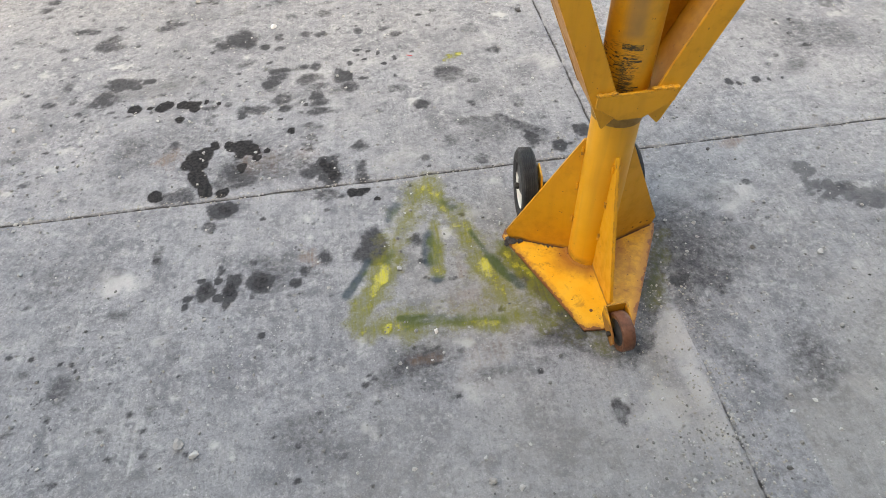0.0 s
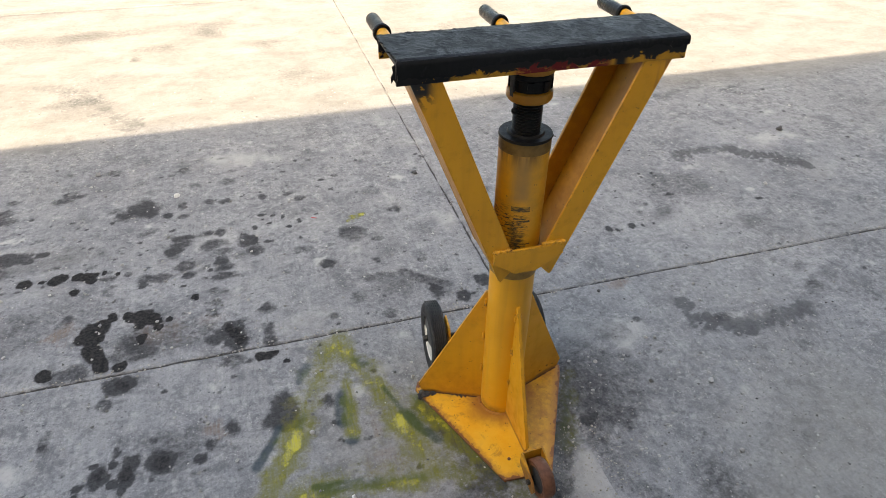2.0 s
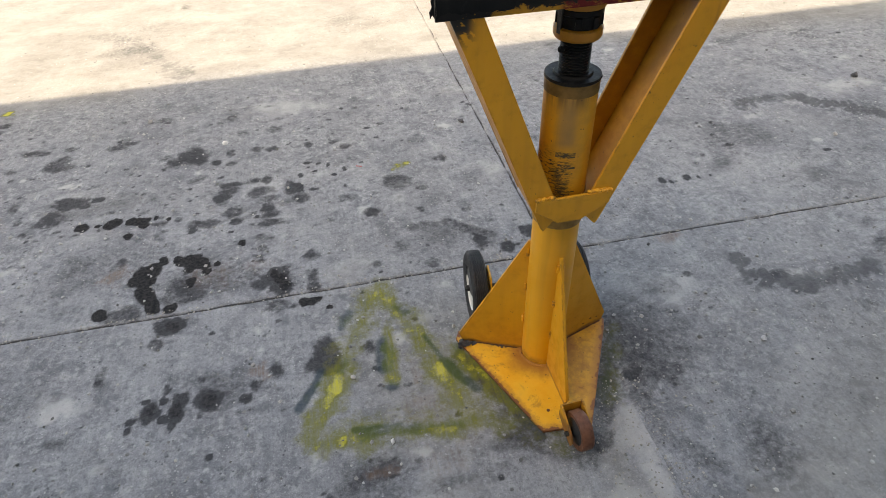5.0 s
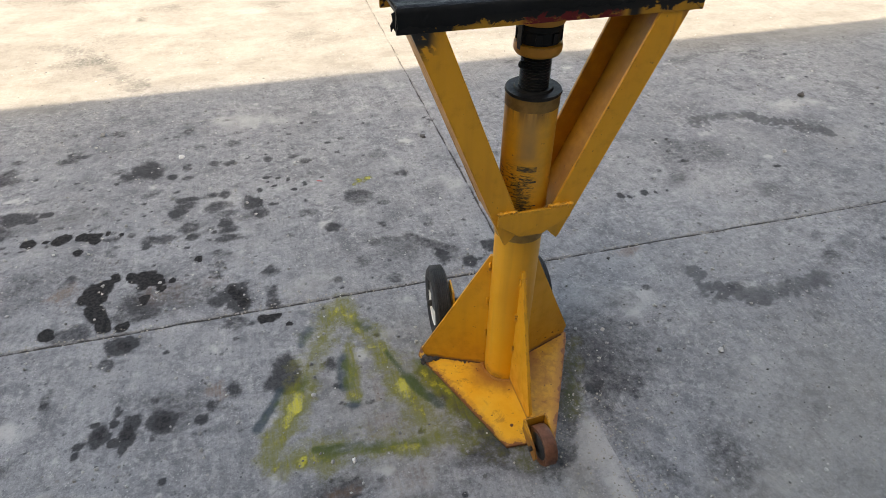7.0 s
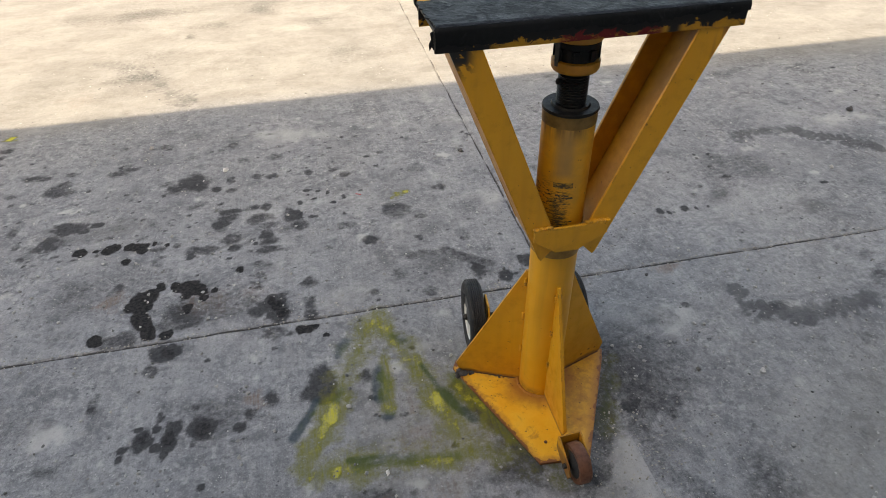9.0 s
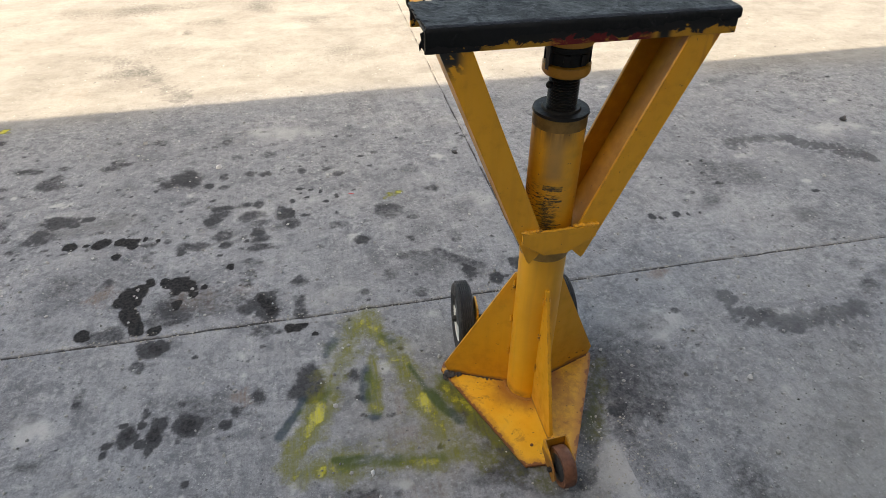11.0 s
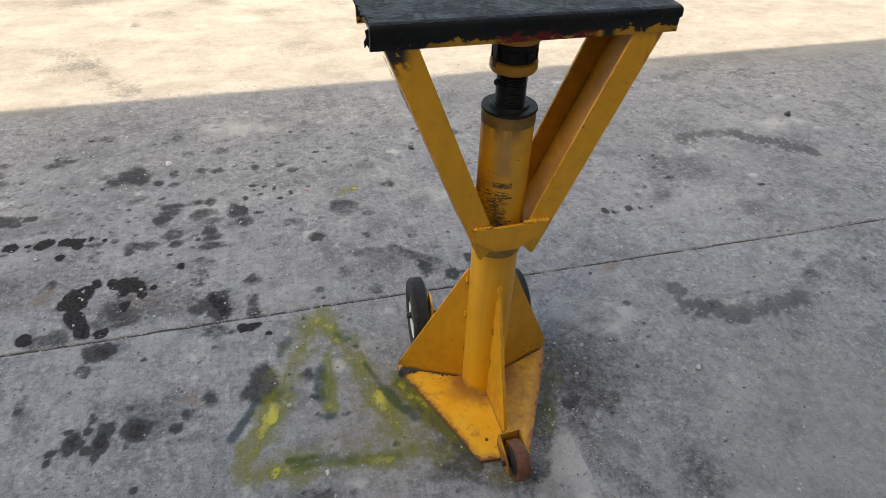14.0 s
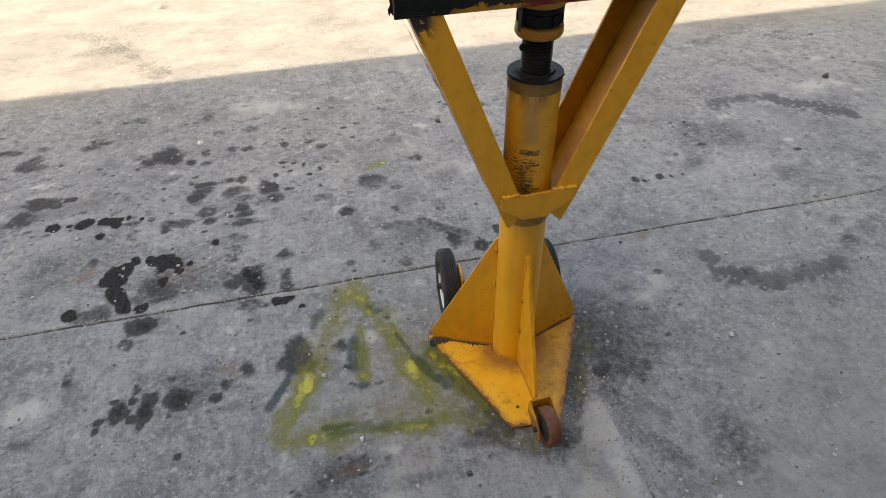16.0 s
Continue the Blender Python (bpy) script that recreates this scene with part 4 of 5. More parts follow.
# tyre scrub marks
stroke("tyre", [(1.515, 1.300), (1.686, 1.341), (1.827, 1.306), (1.920, 1.231), (2.002, 1.149), (2.109, 1.062)], 0.068, 0.58)
stroke("tyre", [(0.829, 0.262), (0.836, 0.182), (0.893, 0.126), (0.995, 0.074)], 0.058, 0.66)
stroke("tyre", [(0.985, 0.078), (1.154, 0.078), (1.290, 0.112)], 0.050, 0.56)
stroke("tyre", [(1.280, 0.109), (1.410, 0.181), (1.570, 0.290)], 0.048, 0.42)
spot("pale", 0.990, 0.130, 0.060, 0.030, 0.7)
spot("pale", 1.130, 0.110, 0.070, 0.025, 0.6)
stroke("tyre", [(-1.852, 3.127), (-1.678, 3.015), (-1.514, 2.817), (-1.310, 2.447)], 0.085, 0.36)



def scattered(kind, count, x0, x1, y0, y1, lo, hi, weak, strong, seed):
    """Many small weak stains, longer across than deep, in loose swarms."""
    rnd = random.Random(seed)
    k = 0
    while k < count:
        x, y = rnd.uniform(x0, x1), rnd.uniform(y0, y1)
        if noise.noise((x * 1.3, y * 1.3, seed)) + 0.35 < rnd.random() * 0.7:
            continue
        r = lo + (hi - lo) * rnd.random() ** 2
        spot(kind, x, y, r * rnd.uniform(1.0, 1.7), r, rnd.uniform(weak, strong))
        k += 1


scattered("damp_shade", 280, -2.3, 0.4, 0.5, 1.95, 0.009, 0.042, 0.1, 0.45, 1)
scattered("damp_shade", 90, -1.9, -0.2, -0.5, 0.45, 0.008, 0.035, 0.15, 0.35, 2)
scattered("damp_shade", 120, 0.3, 2.7, -0.4, 2.3, 0.012, 0.06, 0.15, 0.35, 3)
scattered("damp_shade", 26, -2.3, 2.7, -0.4, 2.3, 0.10, 0.26, 0.12, 0.25, 4)
scattered("damp_shade", 240, -2.3, 0.2, 0.5, 1.8, 0.005, 0.014, 0.3, 0.7, 11)
scattered("damp_shade", 120, -1.9, -0.3, -0.6, 0.5, 0.005, 0.012, 0.3, 0.7, 12)
scattered("damp_shade", 160, 0.3, 2.6, -0.5, 2.2, 0.006, 0.016, 0.3, 0.65, 13)
scattered("pale", 90, -2.3, 2.6, -0.6, 2.2, 0.008, 0.03, 0.4, 0.8, 14)
scattered("pale", 60, -2.3, 2.7, -0.6, 2.3, 0.03, 0.14, 0.2, 0.5, 5)
scattered("damp_shade", 60, -4.0, 4.0, 2.6, 6.5, 0.10, 0.4, 0.06, 0.18, 6)
scattered("rust", 40, -4.0, 4.0, 2.6, 6.5, 0.10, 0.4, 0.1, 0.35, 7)
# broad pale wash that carries the sunlit yard's glare in its colour
spot("pale", 0.0, 5.6, 12.0, 2.6, 0.3)
# smooth warm look of sunlit ground, put into the colour away from the building
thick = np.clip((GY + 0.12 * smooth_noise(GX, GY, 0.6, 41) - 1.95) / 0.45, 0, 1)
FIELDS["dust_sunlit"] = np.maximum(FIELDS["dust_sunlit"], (0.72 * thick * thick * (3 - 2 * thick)).astype(np.float32))
# warm dust that thickens towards the building
near = np.clip((-0.12 + 0.35 * np.clip(GX - 0.2, 0, 1) - GY + 0.25 * smooth_noise(GX, GY, 0.35, 43)) / 0.7, 0, 1)
FIELDS["dust_sunlit"] = np.maximum(FIELDS["dust_sunlit"], (0.5 * near).astype(np.float32))
# sandy dust over the nearest slabs
spot("dust_sunlit", -1.00, -0.75, 0.80, 0.38, 0.25)
spot("dust_sunlit", -0.15, -0.62, 0.60, 0.36, 0.48)
spot("dust_sunlit", 0.75, -0.45, 0.55, 0.36, 0.3)
spot("dust_sunlit", 0.35, 0.30, 0.32, 0.22, 0.25)
spot("dust_sunlit", 0.08, -0.50, 0.14, 0.26, 0.55)
spot("dust_sunlit", -0.40, -0.02, 0.34, 0.34, 0.42)
spot("dust_sunlit", -0.35, -0.24, 0.40, 0.14, 0.4)
# dark haze round the fresh oil
spot("pale", 1.25, 0.45, 0.95, 0.6, 0.3)
spot("pale", 0.45, 0.22, 0.16, 0.16, 0.3)
spot("damp_shade", -1.07, 0.62, 0.26, 0.15, 0.24)
spot("damp_shade", -1.00, 0.60, 0.12, 0.09, 0.4)
spot("rust", -1.00, 0.62, 0.18, 0.11, 0.5)
spot("damp_shade", -0.80, 0.55, 0.15, 0.12, 0.26)
spot("damp_shade", -1.55, 1.20, 0.30, 0.10, 0.34)
# shaded ground darkened in its colour just short of the sunlit part
spot("damp_shade", -1.40, 2.02, 1.00, 0.38, 0.17)
spot("damp_shade", -1.02, 0.06, 0.22, 0.13, 0.3)
# contact shadow put into the colour along both plate edges
stroke("damp_shade", [(0.25, 0.05), (0.165, -0.12), (0.07, -0.30)], 0.03, 0.5)
stroke("damp_shade", [(0.31, 0.00), (0.28, -0.10)], 0.055, 0.25)
stroke("damp_shade", [(-0.25, 0.05), (-0.10, -0.29)], 0.018, 0.8)

# the slab edge at the joint: pale dust swept up to it on one side, darker beyond
w = window(JOINT_X, JOINT_X + 0.16, -0.85, -0.15)
for kind, keep in (("pale", 0.2), ("dust_sunlit", 0.55)):
    FIELDS[kind][w] *= keep
FIELDS["damp_shade"][w] = np.maximum(FIELDS["damp_shade"][w], (0.13 + 0.05 * smooth_noise(GX[w], GY[w], 0.05, 52)).astype(np.float32))
w = window(0.0, JOINT_X, -0.85, -0.20)
swept = np.clip((GX[w] - 0.02 - 0.25 * (GY[w] + 0.45) ** 2) / 0.14, 0, 1) * np.clip((-0.20 - GY[w]) / 0.10, 0, 1) * np.clip((GY[w] + 0.80) / 0.25, 0, 1)
swept = swept * (0.48 + 0.25 * smooth_noise(GX[w], GY[w], 0.09, 51) + 0.2 * smooth_noise(GX[w] * 4, GY[w], 0.05, 53))
FIELDS["pale"][w] = np.maximum(FIELDS["pale"][w], swept.astype(np.float32))


def build_ground():
    z = np.zeros(GX.shape)
    x, y = GX.copy(), GY.copy()
    for cuts, line, along, moved in ((CUT_X, XS, GY, x), (CUT_Y, YS, GX, y)):
        for c in cuts:
            near = np.clip(1.2 - np.abs(line - c) / 0.06, 0, 1)
            mask = near[None, :] if line is XS else near[:, None]
            deep = np.where(np.abs(line - c) < 0.004, 1.0, 0.0)
            deep = deep[None, :] if line is XS else deep[:, None]
            faint = np.interp(GY, (-0.8, -0.55, -0.32, 0.3, 0.45), (1, 0.8, 0.3, 0.3, 1)) if line is XS else 1.0
            z -= 0.007 * faint * deep * (0.75 + 0.5 * smooth_noise(along, along * 0 + c, 0.05, 21))
            moved += mask * (0.0018 * smooth_noise(along, along * 0 + c, 0.11, 22) + 0.0012 * smooth_noise(along, along * 0, 0.022, 23) * 0.6)
    for c in CUT_X:
        d = np.abs(x - c - 0.0018 * smooth_noise(GY, GY * 0 + c, 0.11, 22))
        FIELDS["joint"][:] = np.maximum(FIELDS["joint"], np.clip(1.1 - d / 0.0085, 0, 1) * (0.8 + 0.3 * smooth_noise(GY, GY * 0, 0.06, 24) + 0.25 * smooth_noise(GX, GY, 0.012, 26)) * np.interp(GY, (-0.8, -0.55, -0.32, 0.3, 0.45, 2.0, 3.0), (0.85, 0.7, 0.3, 0.3, 0.8, 0.72, 0.6)))
    for c in CUT_Y:
        d = np.abs(y - c - 0.0018 * smooth_noise(GX, GX * 0 + c, 0.11, 22))
        FIELDS["joint"][:] = np.maximum(FIELDS["joint"], np.clip(1.15 - d / 0.0070, 0, 1) * (0.95 + 0.3 * smooth_noise(GX, GX * 0, 0.06, 24) + 0.2 * smooth_noise(GX, GY, 0.012, 26)) * np.interp(GX, (0.1, 0.5), (0.95, 0.78)))
    hole = np.hypot((GX + 0.997) / 0.03, (GY + 0.348) / 0.035) + 0.4 * smooth_noise(GX, GY, 0.015, 31)
    z -= 0.006 * np.clip(1.1 - hole, 0, 0.6)
    ny, nx = GX.shape
    co = np.stack([x, y, z], -1).reshape(-1, 3).astype(np.float32)
    k = np.arange(ny * nx).reshape(ny, nx)
    quads = np.stack([k[:-1, :-1], k[:-1, 1:], k[1:, 1:], k[1:, :-1]], -1).reshape(-1)
    me = bpy.data.meshes.new("ground")
    me.vertices.add(len(co)), me.loops.add(len(quads)), me.polygons.add(len(quads) // 4)
    me.vertices.foreach_set("co", co.ravel())
    me.loops.foreach_set("vertex_index", quads.astype(np.int32))
    me.polygons.foreach_set("loop_start", np.arange(0, len(quads), 4, dtype=np.int32))
    me.update(calc_edges=True)
    for name, f in FIELDS.items():
        me.attributes.new(name, "FLOAT", "POINT").data.foreach_set("value", f.ravel())
    me.materials.append(CONCRETE)
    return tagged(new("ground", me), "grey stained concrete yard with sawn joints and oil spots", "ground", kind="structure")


build_ground()

# the building behind, whose shade lies over the near half of the yard
SHADE_Y, WALL_Y = 2.372, -2.7
rise = (SHADE_Y - WALL_Y) * math.tan(SUN_UP) / -math.cos(SUN_ROUND)
wall = part("wall_south", box(-40, 40, WALL_Y - 0.4, WALL_Y, 0, rise, 0.0), WALL)
wall.matrix_world = pose(0, 0, 0, 0, 0, 0.5)
tagged(wall, "plain painted building wall along the yard", "wall", kind="structure")
# unseen wall, added to hold back sky light from the right
sky_block = part("sky_block_east", box(8.4, 8.8, WALL_Y, 2.0, 0, 4.0, 0.0), WALL)
tagged(sky_block, "unseen plain wall added to block sky light from the right", "wall", kind="structure")


# ---- the jack stand ----
POST_R = 0.0612


def ring_band(r, r2, z0, z1, steps=56):
    return lathe([(r, z0), (r2, z0), (r2, z1), (r, z1)], steps, closed=True)


def arm(side):
    """A channel from the beam down to the post: web outside, flanges inward, its lower end cut to a point."""
    flange = [(0.296, 1.118), (0.229, 1.118), (0.049, 0.670), (0.034, 0.602), (0.068, 0.566), (0.075, 0.575)]
    back = [(0.296, 1.118), (0.229, 1.118), (0.049, 0.670), (0.049, 0.610), (0.086, 0.600)]
    web = [(0.296, 1.118), (0.288, 1.118), (0.074, 0.600), (0.084, 0.600)]
    up = Matrix(((side, 0, 0, 0), (0, 0, 1, 0), (0, 1, 0, 0), (0, 0, 0, 1)))
    bms = [prism(flange, 0.008, Matrix.Translation((0, -0.081, 0)) @ up, 0.0015),
           prism(web, 0.1435, Matrix.Translation((0, -0.0725, 0)) @ up, 0.001),
           prism(back, 0.008, Matrix.Translation((0, 0.0715, 0)) @ up, 0.001)]
    return joined(*bms)


def gusset(outer, low, m, end=0.03):
    up = Matrix(((1, 0, 0, 0), (0, 0, 1, -0.005), (0, 1, 0, 0), (0, 0, 0, 1)))
    return prism([(0.058, low), (outer - 0.012, low), (outer, low + end), (0.067, 0.450), (0.058, 0.450)], 0.010, m @ up, 0.0012)


def wheel(parent, x, side, turn):
    centre = turn @ pose(x, 0.200, 0.122, 0, 90 * side, 0)
    hub = part("wheel", lathe([(0.066, -0.021), (0.077, -0.021), (0.077, 0.019), (0.073, 0.020), (0.070, 0.004), (0.066, -0.012)], 40, centre, True), WHEEL_FACE, parent, "grey steel wheel rim", True)
    part("hub", lathe([(0.0722, -0.012), (0.0722, 0.0165), (0.040, 0.0150), (0.030, 0.0185), (0.014, 0.0215)], 32, centre), WHEEL_FACE, hub, "dark wheel face, white on its lower part", True)
    ribs = [(0.0745, -0.018), (0.092, -0.0255), (0.110, -0.025), (0.1165, -0.021)]
    for k in range(6):
        z = -0.0185 + k * 0.0062
        ribs += [(0.1215, z), (0.1215, z + 0.004), (0.1175, z + 0.0045), (0.1175, z + 0.0058)]
    ribs += [(0.1165, 0.021), (0.110, 0.025), (0.092, 0.0255), (0.0745, 0.021)]
    part("tyre", lathe(ribs, 56, centre, True), TYRE, hub, "black ribbed rubber tyre", True)
    part("axle_nut", lathe([(0.011, 0.0), (0.011, 0.032), (0.007, 0.036)], 6, centre), DARK, hub)


def caster(parent, turn):
    yaw = turn @ pose(0.020, -0.330, 0.0560, 0, 0, 9)
    axle = yaw @ pose(0, 0, 0, 0, 90, 0)
    leg = [(0.062, 0.048), (0.062, 0.006), (0.030, -0.016), (-0.018, -0.036), (-0.027, -0.014), (-0.012, 0.012), (0.052, 0.048)]

    def side(x):
        return prism(leg, 0.005, Matrix(((0, 0, 1, x), (1, 0, 0, 0), (0, 1, 0, 0), (0, 0, 0, 1))), 0.001)

    fork = part("caster_fork", joined(box(-0.029, 0.029, 0.057, 0.062, -0.006, 0.048, 0.001), side(-0.0335), side(0.0285)), PAINT, parent, "yellow bent steel fork")
    fork.matrix_local = yaw
    roll = part("caster_wheel", lathe([(0.026, -0.012), (0.049, -0.016), (0.053, -0.016), (0.056, -0.012), (0.056, 0.014), (0.053, 0.018), (0.049, 0.018), (0.026, 0.015)], 44, axle), BROWN_WHEEL, parent, "worn brown polyurethane roller", True)
    part("hub", lathe([(0.008, -0.024), (0.020, -0.0165), (0.037, -0.0155), (0.0405, -0.013), (0.0405, 0.0), (0.008, 0.0)], 28, axle), SOOT, roll, "black wheel hub", True)
    part("axle_bolt", lathe([(0.0060, -0.043), (0.0075, -0.041), (0.0075, -0.0335), (0.004, -0.0335), (0.004, 0.032)], 6, axle), DARK, roll)


def jack_stand():
    stand = tagged(new("trailer_jack_stand"), "worn yellow steel trailer jack stand with black rubber-topped beam", "jack stand")
    turn = BASE_TURN
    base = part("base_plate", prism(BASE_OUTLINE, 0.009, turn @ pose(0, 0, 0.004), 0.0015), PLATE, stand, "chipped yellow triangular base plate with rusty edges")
    part("bolt", lathe([(0.0048, 0), (0.0048, 0.002), (0.0028, 0.003)], 14, turn @ pose(-0.036, -0.226, 0.013)), BROWN_WHEEL, base)
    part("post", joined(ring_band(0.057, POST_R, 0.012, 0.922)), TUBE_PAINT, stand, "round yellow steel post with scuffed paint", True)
    cap = part("post_cap", ring_band(0.055, 0.0622, 0.908, 0.938), CAP_PAINT, stand, "grimy yellow collar on the post", True)
    part("grease_ring", lathe([(0.0615, 0.935), (0.0642, 0.9385), (0.0630, 0.9440), (0.045, 0.944), (0.042, 0.949), (0.033, 0.949)], 56), BLACK_STEEL, cap, "thick black grease on the collar", True)
    rim = [(0.060 * math.cos(a), 0.060 * math.sin(a), 0.941) for a in (radians(k) for k in range(-62, 20, 5))]
    part("grease_lumps", bead(rim, 0.0042, 21, 1.5), BLACK_STEEL, cap, "lumps of black grease", True)
    thread = []
    z = 0.935
    while z < 1.03:
        thread += [(0.0315, z), (0.0342, z + 0.0022), (0.0342, z + 0.0036), (0.0315, z + 0.0058)]
        z += 0.0064
    part("jack_screw", lathe(thread, 40), BLACK_STEEL, stand, "black greased jack screw", True)
    nut = part("screw_head", lathe([(0.044, 1.050), (0.0470, 1.053), (0.0470, 1.078), (0.0500, 1.081), (0.0500, 1.091), (0.046, 1.095)], 12), BLACK_STEEL, stand, "black greasy screw head", True)
    part("lower_ring", lathe([(0.042, 1.024), (0.049, 1.027), (0.0525, 1.033), (0.0525, 1.050), (0.049, 1.052)], 40), ARM_PAINT, nut, "dirty yellow ring", True)
    part("upper_flange", lathe([(0.046, 1.092), (0.052, 1.094), (0.055, 1.100), (0.055, 1.1168)], 40), ARM_PAINT, nut, "dirty yellow flange", True)
    part("grease_fitting", lathe([(0.004, 0), (0.0075, 0.003), (0.0075, 0.010), (0.004, 0.013)], 12, pose(-0.035, -0.016, 1.005, 0, -70, 20)), BLACK_STEEL, nut)
    part("lug", prism([(-0.006, 1.040), (0.006, 1.040), (0.008, 1.098), (-0.008, 1.098)], 0.005, pose(0, 0, 0, 0, 0, 196) @ Matrix(((0, 0, 1, 0.0475), (1, 0, 0, 0), (0, 1, 0, 0), (0, 0, 0, 1))), 0.001), SOOT, nut, "black steel lug that locks the ring")
    # feet of the post
    for name, angle, outer in (("gusset", 161, 0.262), ("gusset", 24.5, 0.258), ("gusset", -85, 0.222)):
        m = turn @ pose(0, 0, 0, 0, 0, angle)
        g = part(name, gusset(outer, 0.012, m), PAINT, stand)
        if angle > 0:
            foot = 1 if angle > 90 else -1
            part("foot_weld", bead([m @ Vector((0.075, foot * 0.0062, 0.0125)), m @ Vector((outer - 0.02, foot * 0.0062, 0.0125))], 0.0030, angle, 0.9), RUST, g, "rusty weld along the foot")
        for k, h in enumerate((0.40, 0.27, 0.14)):
            for s in (-1, 1):
                part("weld", bead([m @ Vector((0.0655, s * 0.007, h)), m @ Vector((0.0655, s * 0.007, h + 0.026))], 0.0048, k + angle), PAINT, g)
    chips = ((24.5, -0.0056, 0.165, 0.040, 0.0035), (24.5, -0.0056, 0.195, 0.047, 0.0040), (24.5, -0.0056, 0.222, 0.040, 0.0030), (-85, 0.0056, 0.122, 0.265, 0.0040))
    for angle, off, out, up, size in chips:
        m = turn @ pose(0, 0, 0, 0, 0, angle) @ Matrix(((1, 0, 0, out), (0, 0, 1, off), (0, 1, 0, up), (0, 0, 0, 1)))
        part("paint_chip", prism([(size * math.cos(a), size * (2.4 if angle < 0 else 0.8) * math.sin(a)) for a in (2 * math.pi * k / 9 for k in range(9))], 0.0006, m, 0.0), RUST, stand, "small rusty chip in the paint")
    ring = [(0.066 * math.cos(a), 0.066 * math.sin(a), 0.0135) for a in (2 * math.pi * k / 40 for k in range(41))]
    part("weld", bead(ring, 0.0055, 3), PLATE, base, "lumpy weld round the foot of the post")
    wheel(stand, -0.175, -1, turn)
    wheel(stand, 0.150, 1, turn)
    part("axle", lathe([(0.008, -0.178), (0.008, 0.178)], 16, turn @ pose(-0.0125, 0.200, 0.122, 0, 90, 0)), DARK, stand, "steel wheel axle", True)
    for s in (-1, 1):
        part("wheel_bracket", prism([(0.085, 0.02), (0.085, 0.11), (0.130, 0.222), (0.190, 0.222), (0.225, 0.150), (0.225, 0.105), (0.150, 0.02)], 0.006, turn @ Matrix(((0, 0, 1, s * 0.128 - 0.0155), (1, 0, 0, 0), (0, 1, 0, 0), (0, 0, 0, 1))), 0.001), PAINT, stand)
    caster(stand, turn)
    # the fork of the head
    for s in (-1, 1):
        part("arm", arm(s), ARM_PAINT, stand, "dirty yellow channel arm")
    tab = part("collar_plate", prism([(-0.094, 0.666), (-0.094, 0.634), (-0.036, 0.594), (0.022, 0.594), (0.094, 0.636), (0.094, 0.668)], 0.009, Matrix(((1, 0, 0, 0), (0, 0, 1, -0.091), (0, 1, 0, 0), (0, 0, 0, 1)))), ARM_PAINT, stand, "yellow plate that ties both arms to the post")
    part("weld", bead([(-0.096, -0.086, 0.668), (-0.046, -0.086, 0.670)], 0.0062, 8, 0.6), ARM_PAINT, tab)
    part("weld", bead([(0.036, -0.086, 0.672), (0.096, -0.086, 0.670)], 0.0072, 9, 0.6), ARM_PAINT, tab)
    part("sleeve", ring_band(POST_R - 0.001, POST_R + 0.0030, 0.548, 0.640), SLEEVE_PAINT, stand, "grimy brown sleeve round the post", True)
    beam_shell = [(-0.084, 1.117), (-0.084, 1.164), (0.084, 1.164), (0.084, 1.117), (0.076, 1.117), (0.076, 1.156), (-0.076, 1.156), (-0.076, 1.117)]
    beam = part("beam", prism(beam_shell, 0.648, Matrix(((0, 0, 1, -0.324), (1, 0, 0, 0), (0, 1, 0, 0), (0, 0, 0, 1))), 0.0012), BEAM, stand, "yellow channel beam smeared with black and red")
    part("rubber_pad", pad(), PAD, beam, "torn black rubber pad over the beam", True)
    shred = [(-0.326, 1.164), (-0.333, 1.160), (-0.331, 1.148), (-0.336, 1.139), (-0.3345, 1.127), (-0.3305, 1.134), (-0.326, 1.126)]
    part("rubber_shred", prism(shred, 0.0035, Matrix(((1, 0, 0, 0), (0, 0, 1, -0.0905), (0, 1, 0, 0), (0, 0, 0, 1))), 0.0006), PAD, beam, "torn shred of black rubber")
    for k in range(8):
        part("nut_lug", prism([(-0.0075, 1.054), (0.0075, 1.054), (0.0065, 1.078), (-0.0065, 1.078)], 0.0045, pose(0, 0, 0, 0, 0, 22 + 45 * k) @ Matrix(((0, 0, 1, 0.0452), (1, 0, 0, 0), (0, 1, 0, 0), (0, 0, 0, 1))), 0.001), BLACK_STEEL, nut)
    for x in (-0.300, -0.021, 0.301):
        bar = part("handle", lathe([(0.0135, 0.084), (0.0135, 0.252)], 24, pose(x, 0, 1.148, -90, 0, 0)), PAINT, stand, "yellow handle bar", True)
        part("grip", lathe([(0.0135, 0.146), (0.0195, 0.146), (0.021, 0.149), (0.021, 0.154), (0.0170, 0.157), (0.0160, 0.162), (0.0160, 0.256), (0.0140, 0.262), (0.005, 0.263)], 28, pose(x, 0, 1.148, -90, 0, 0)), GRIP, bar, "black rubber grip", True)
    post_marks(stand)
    return stand


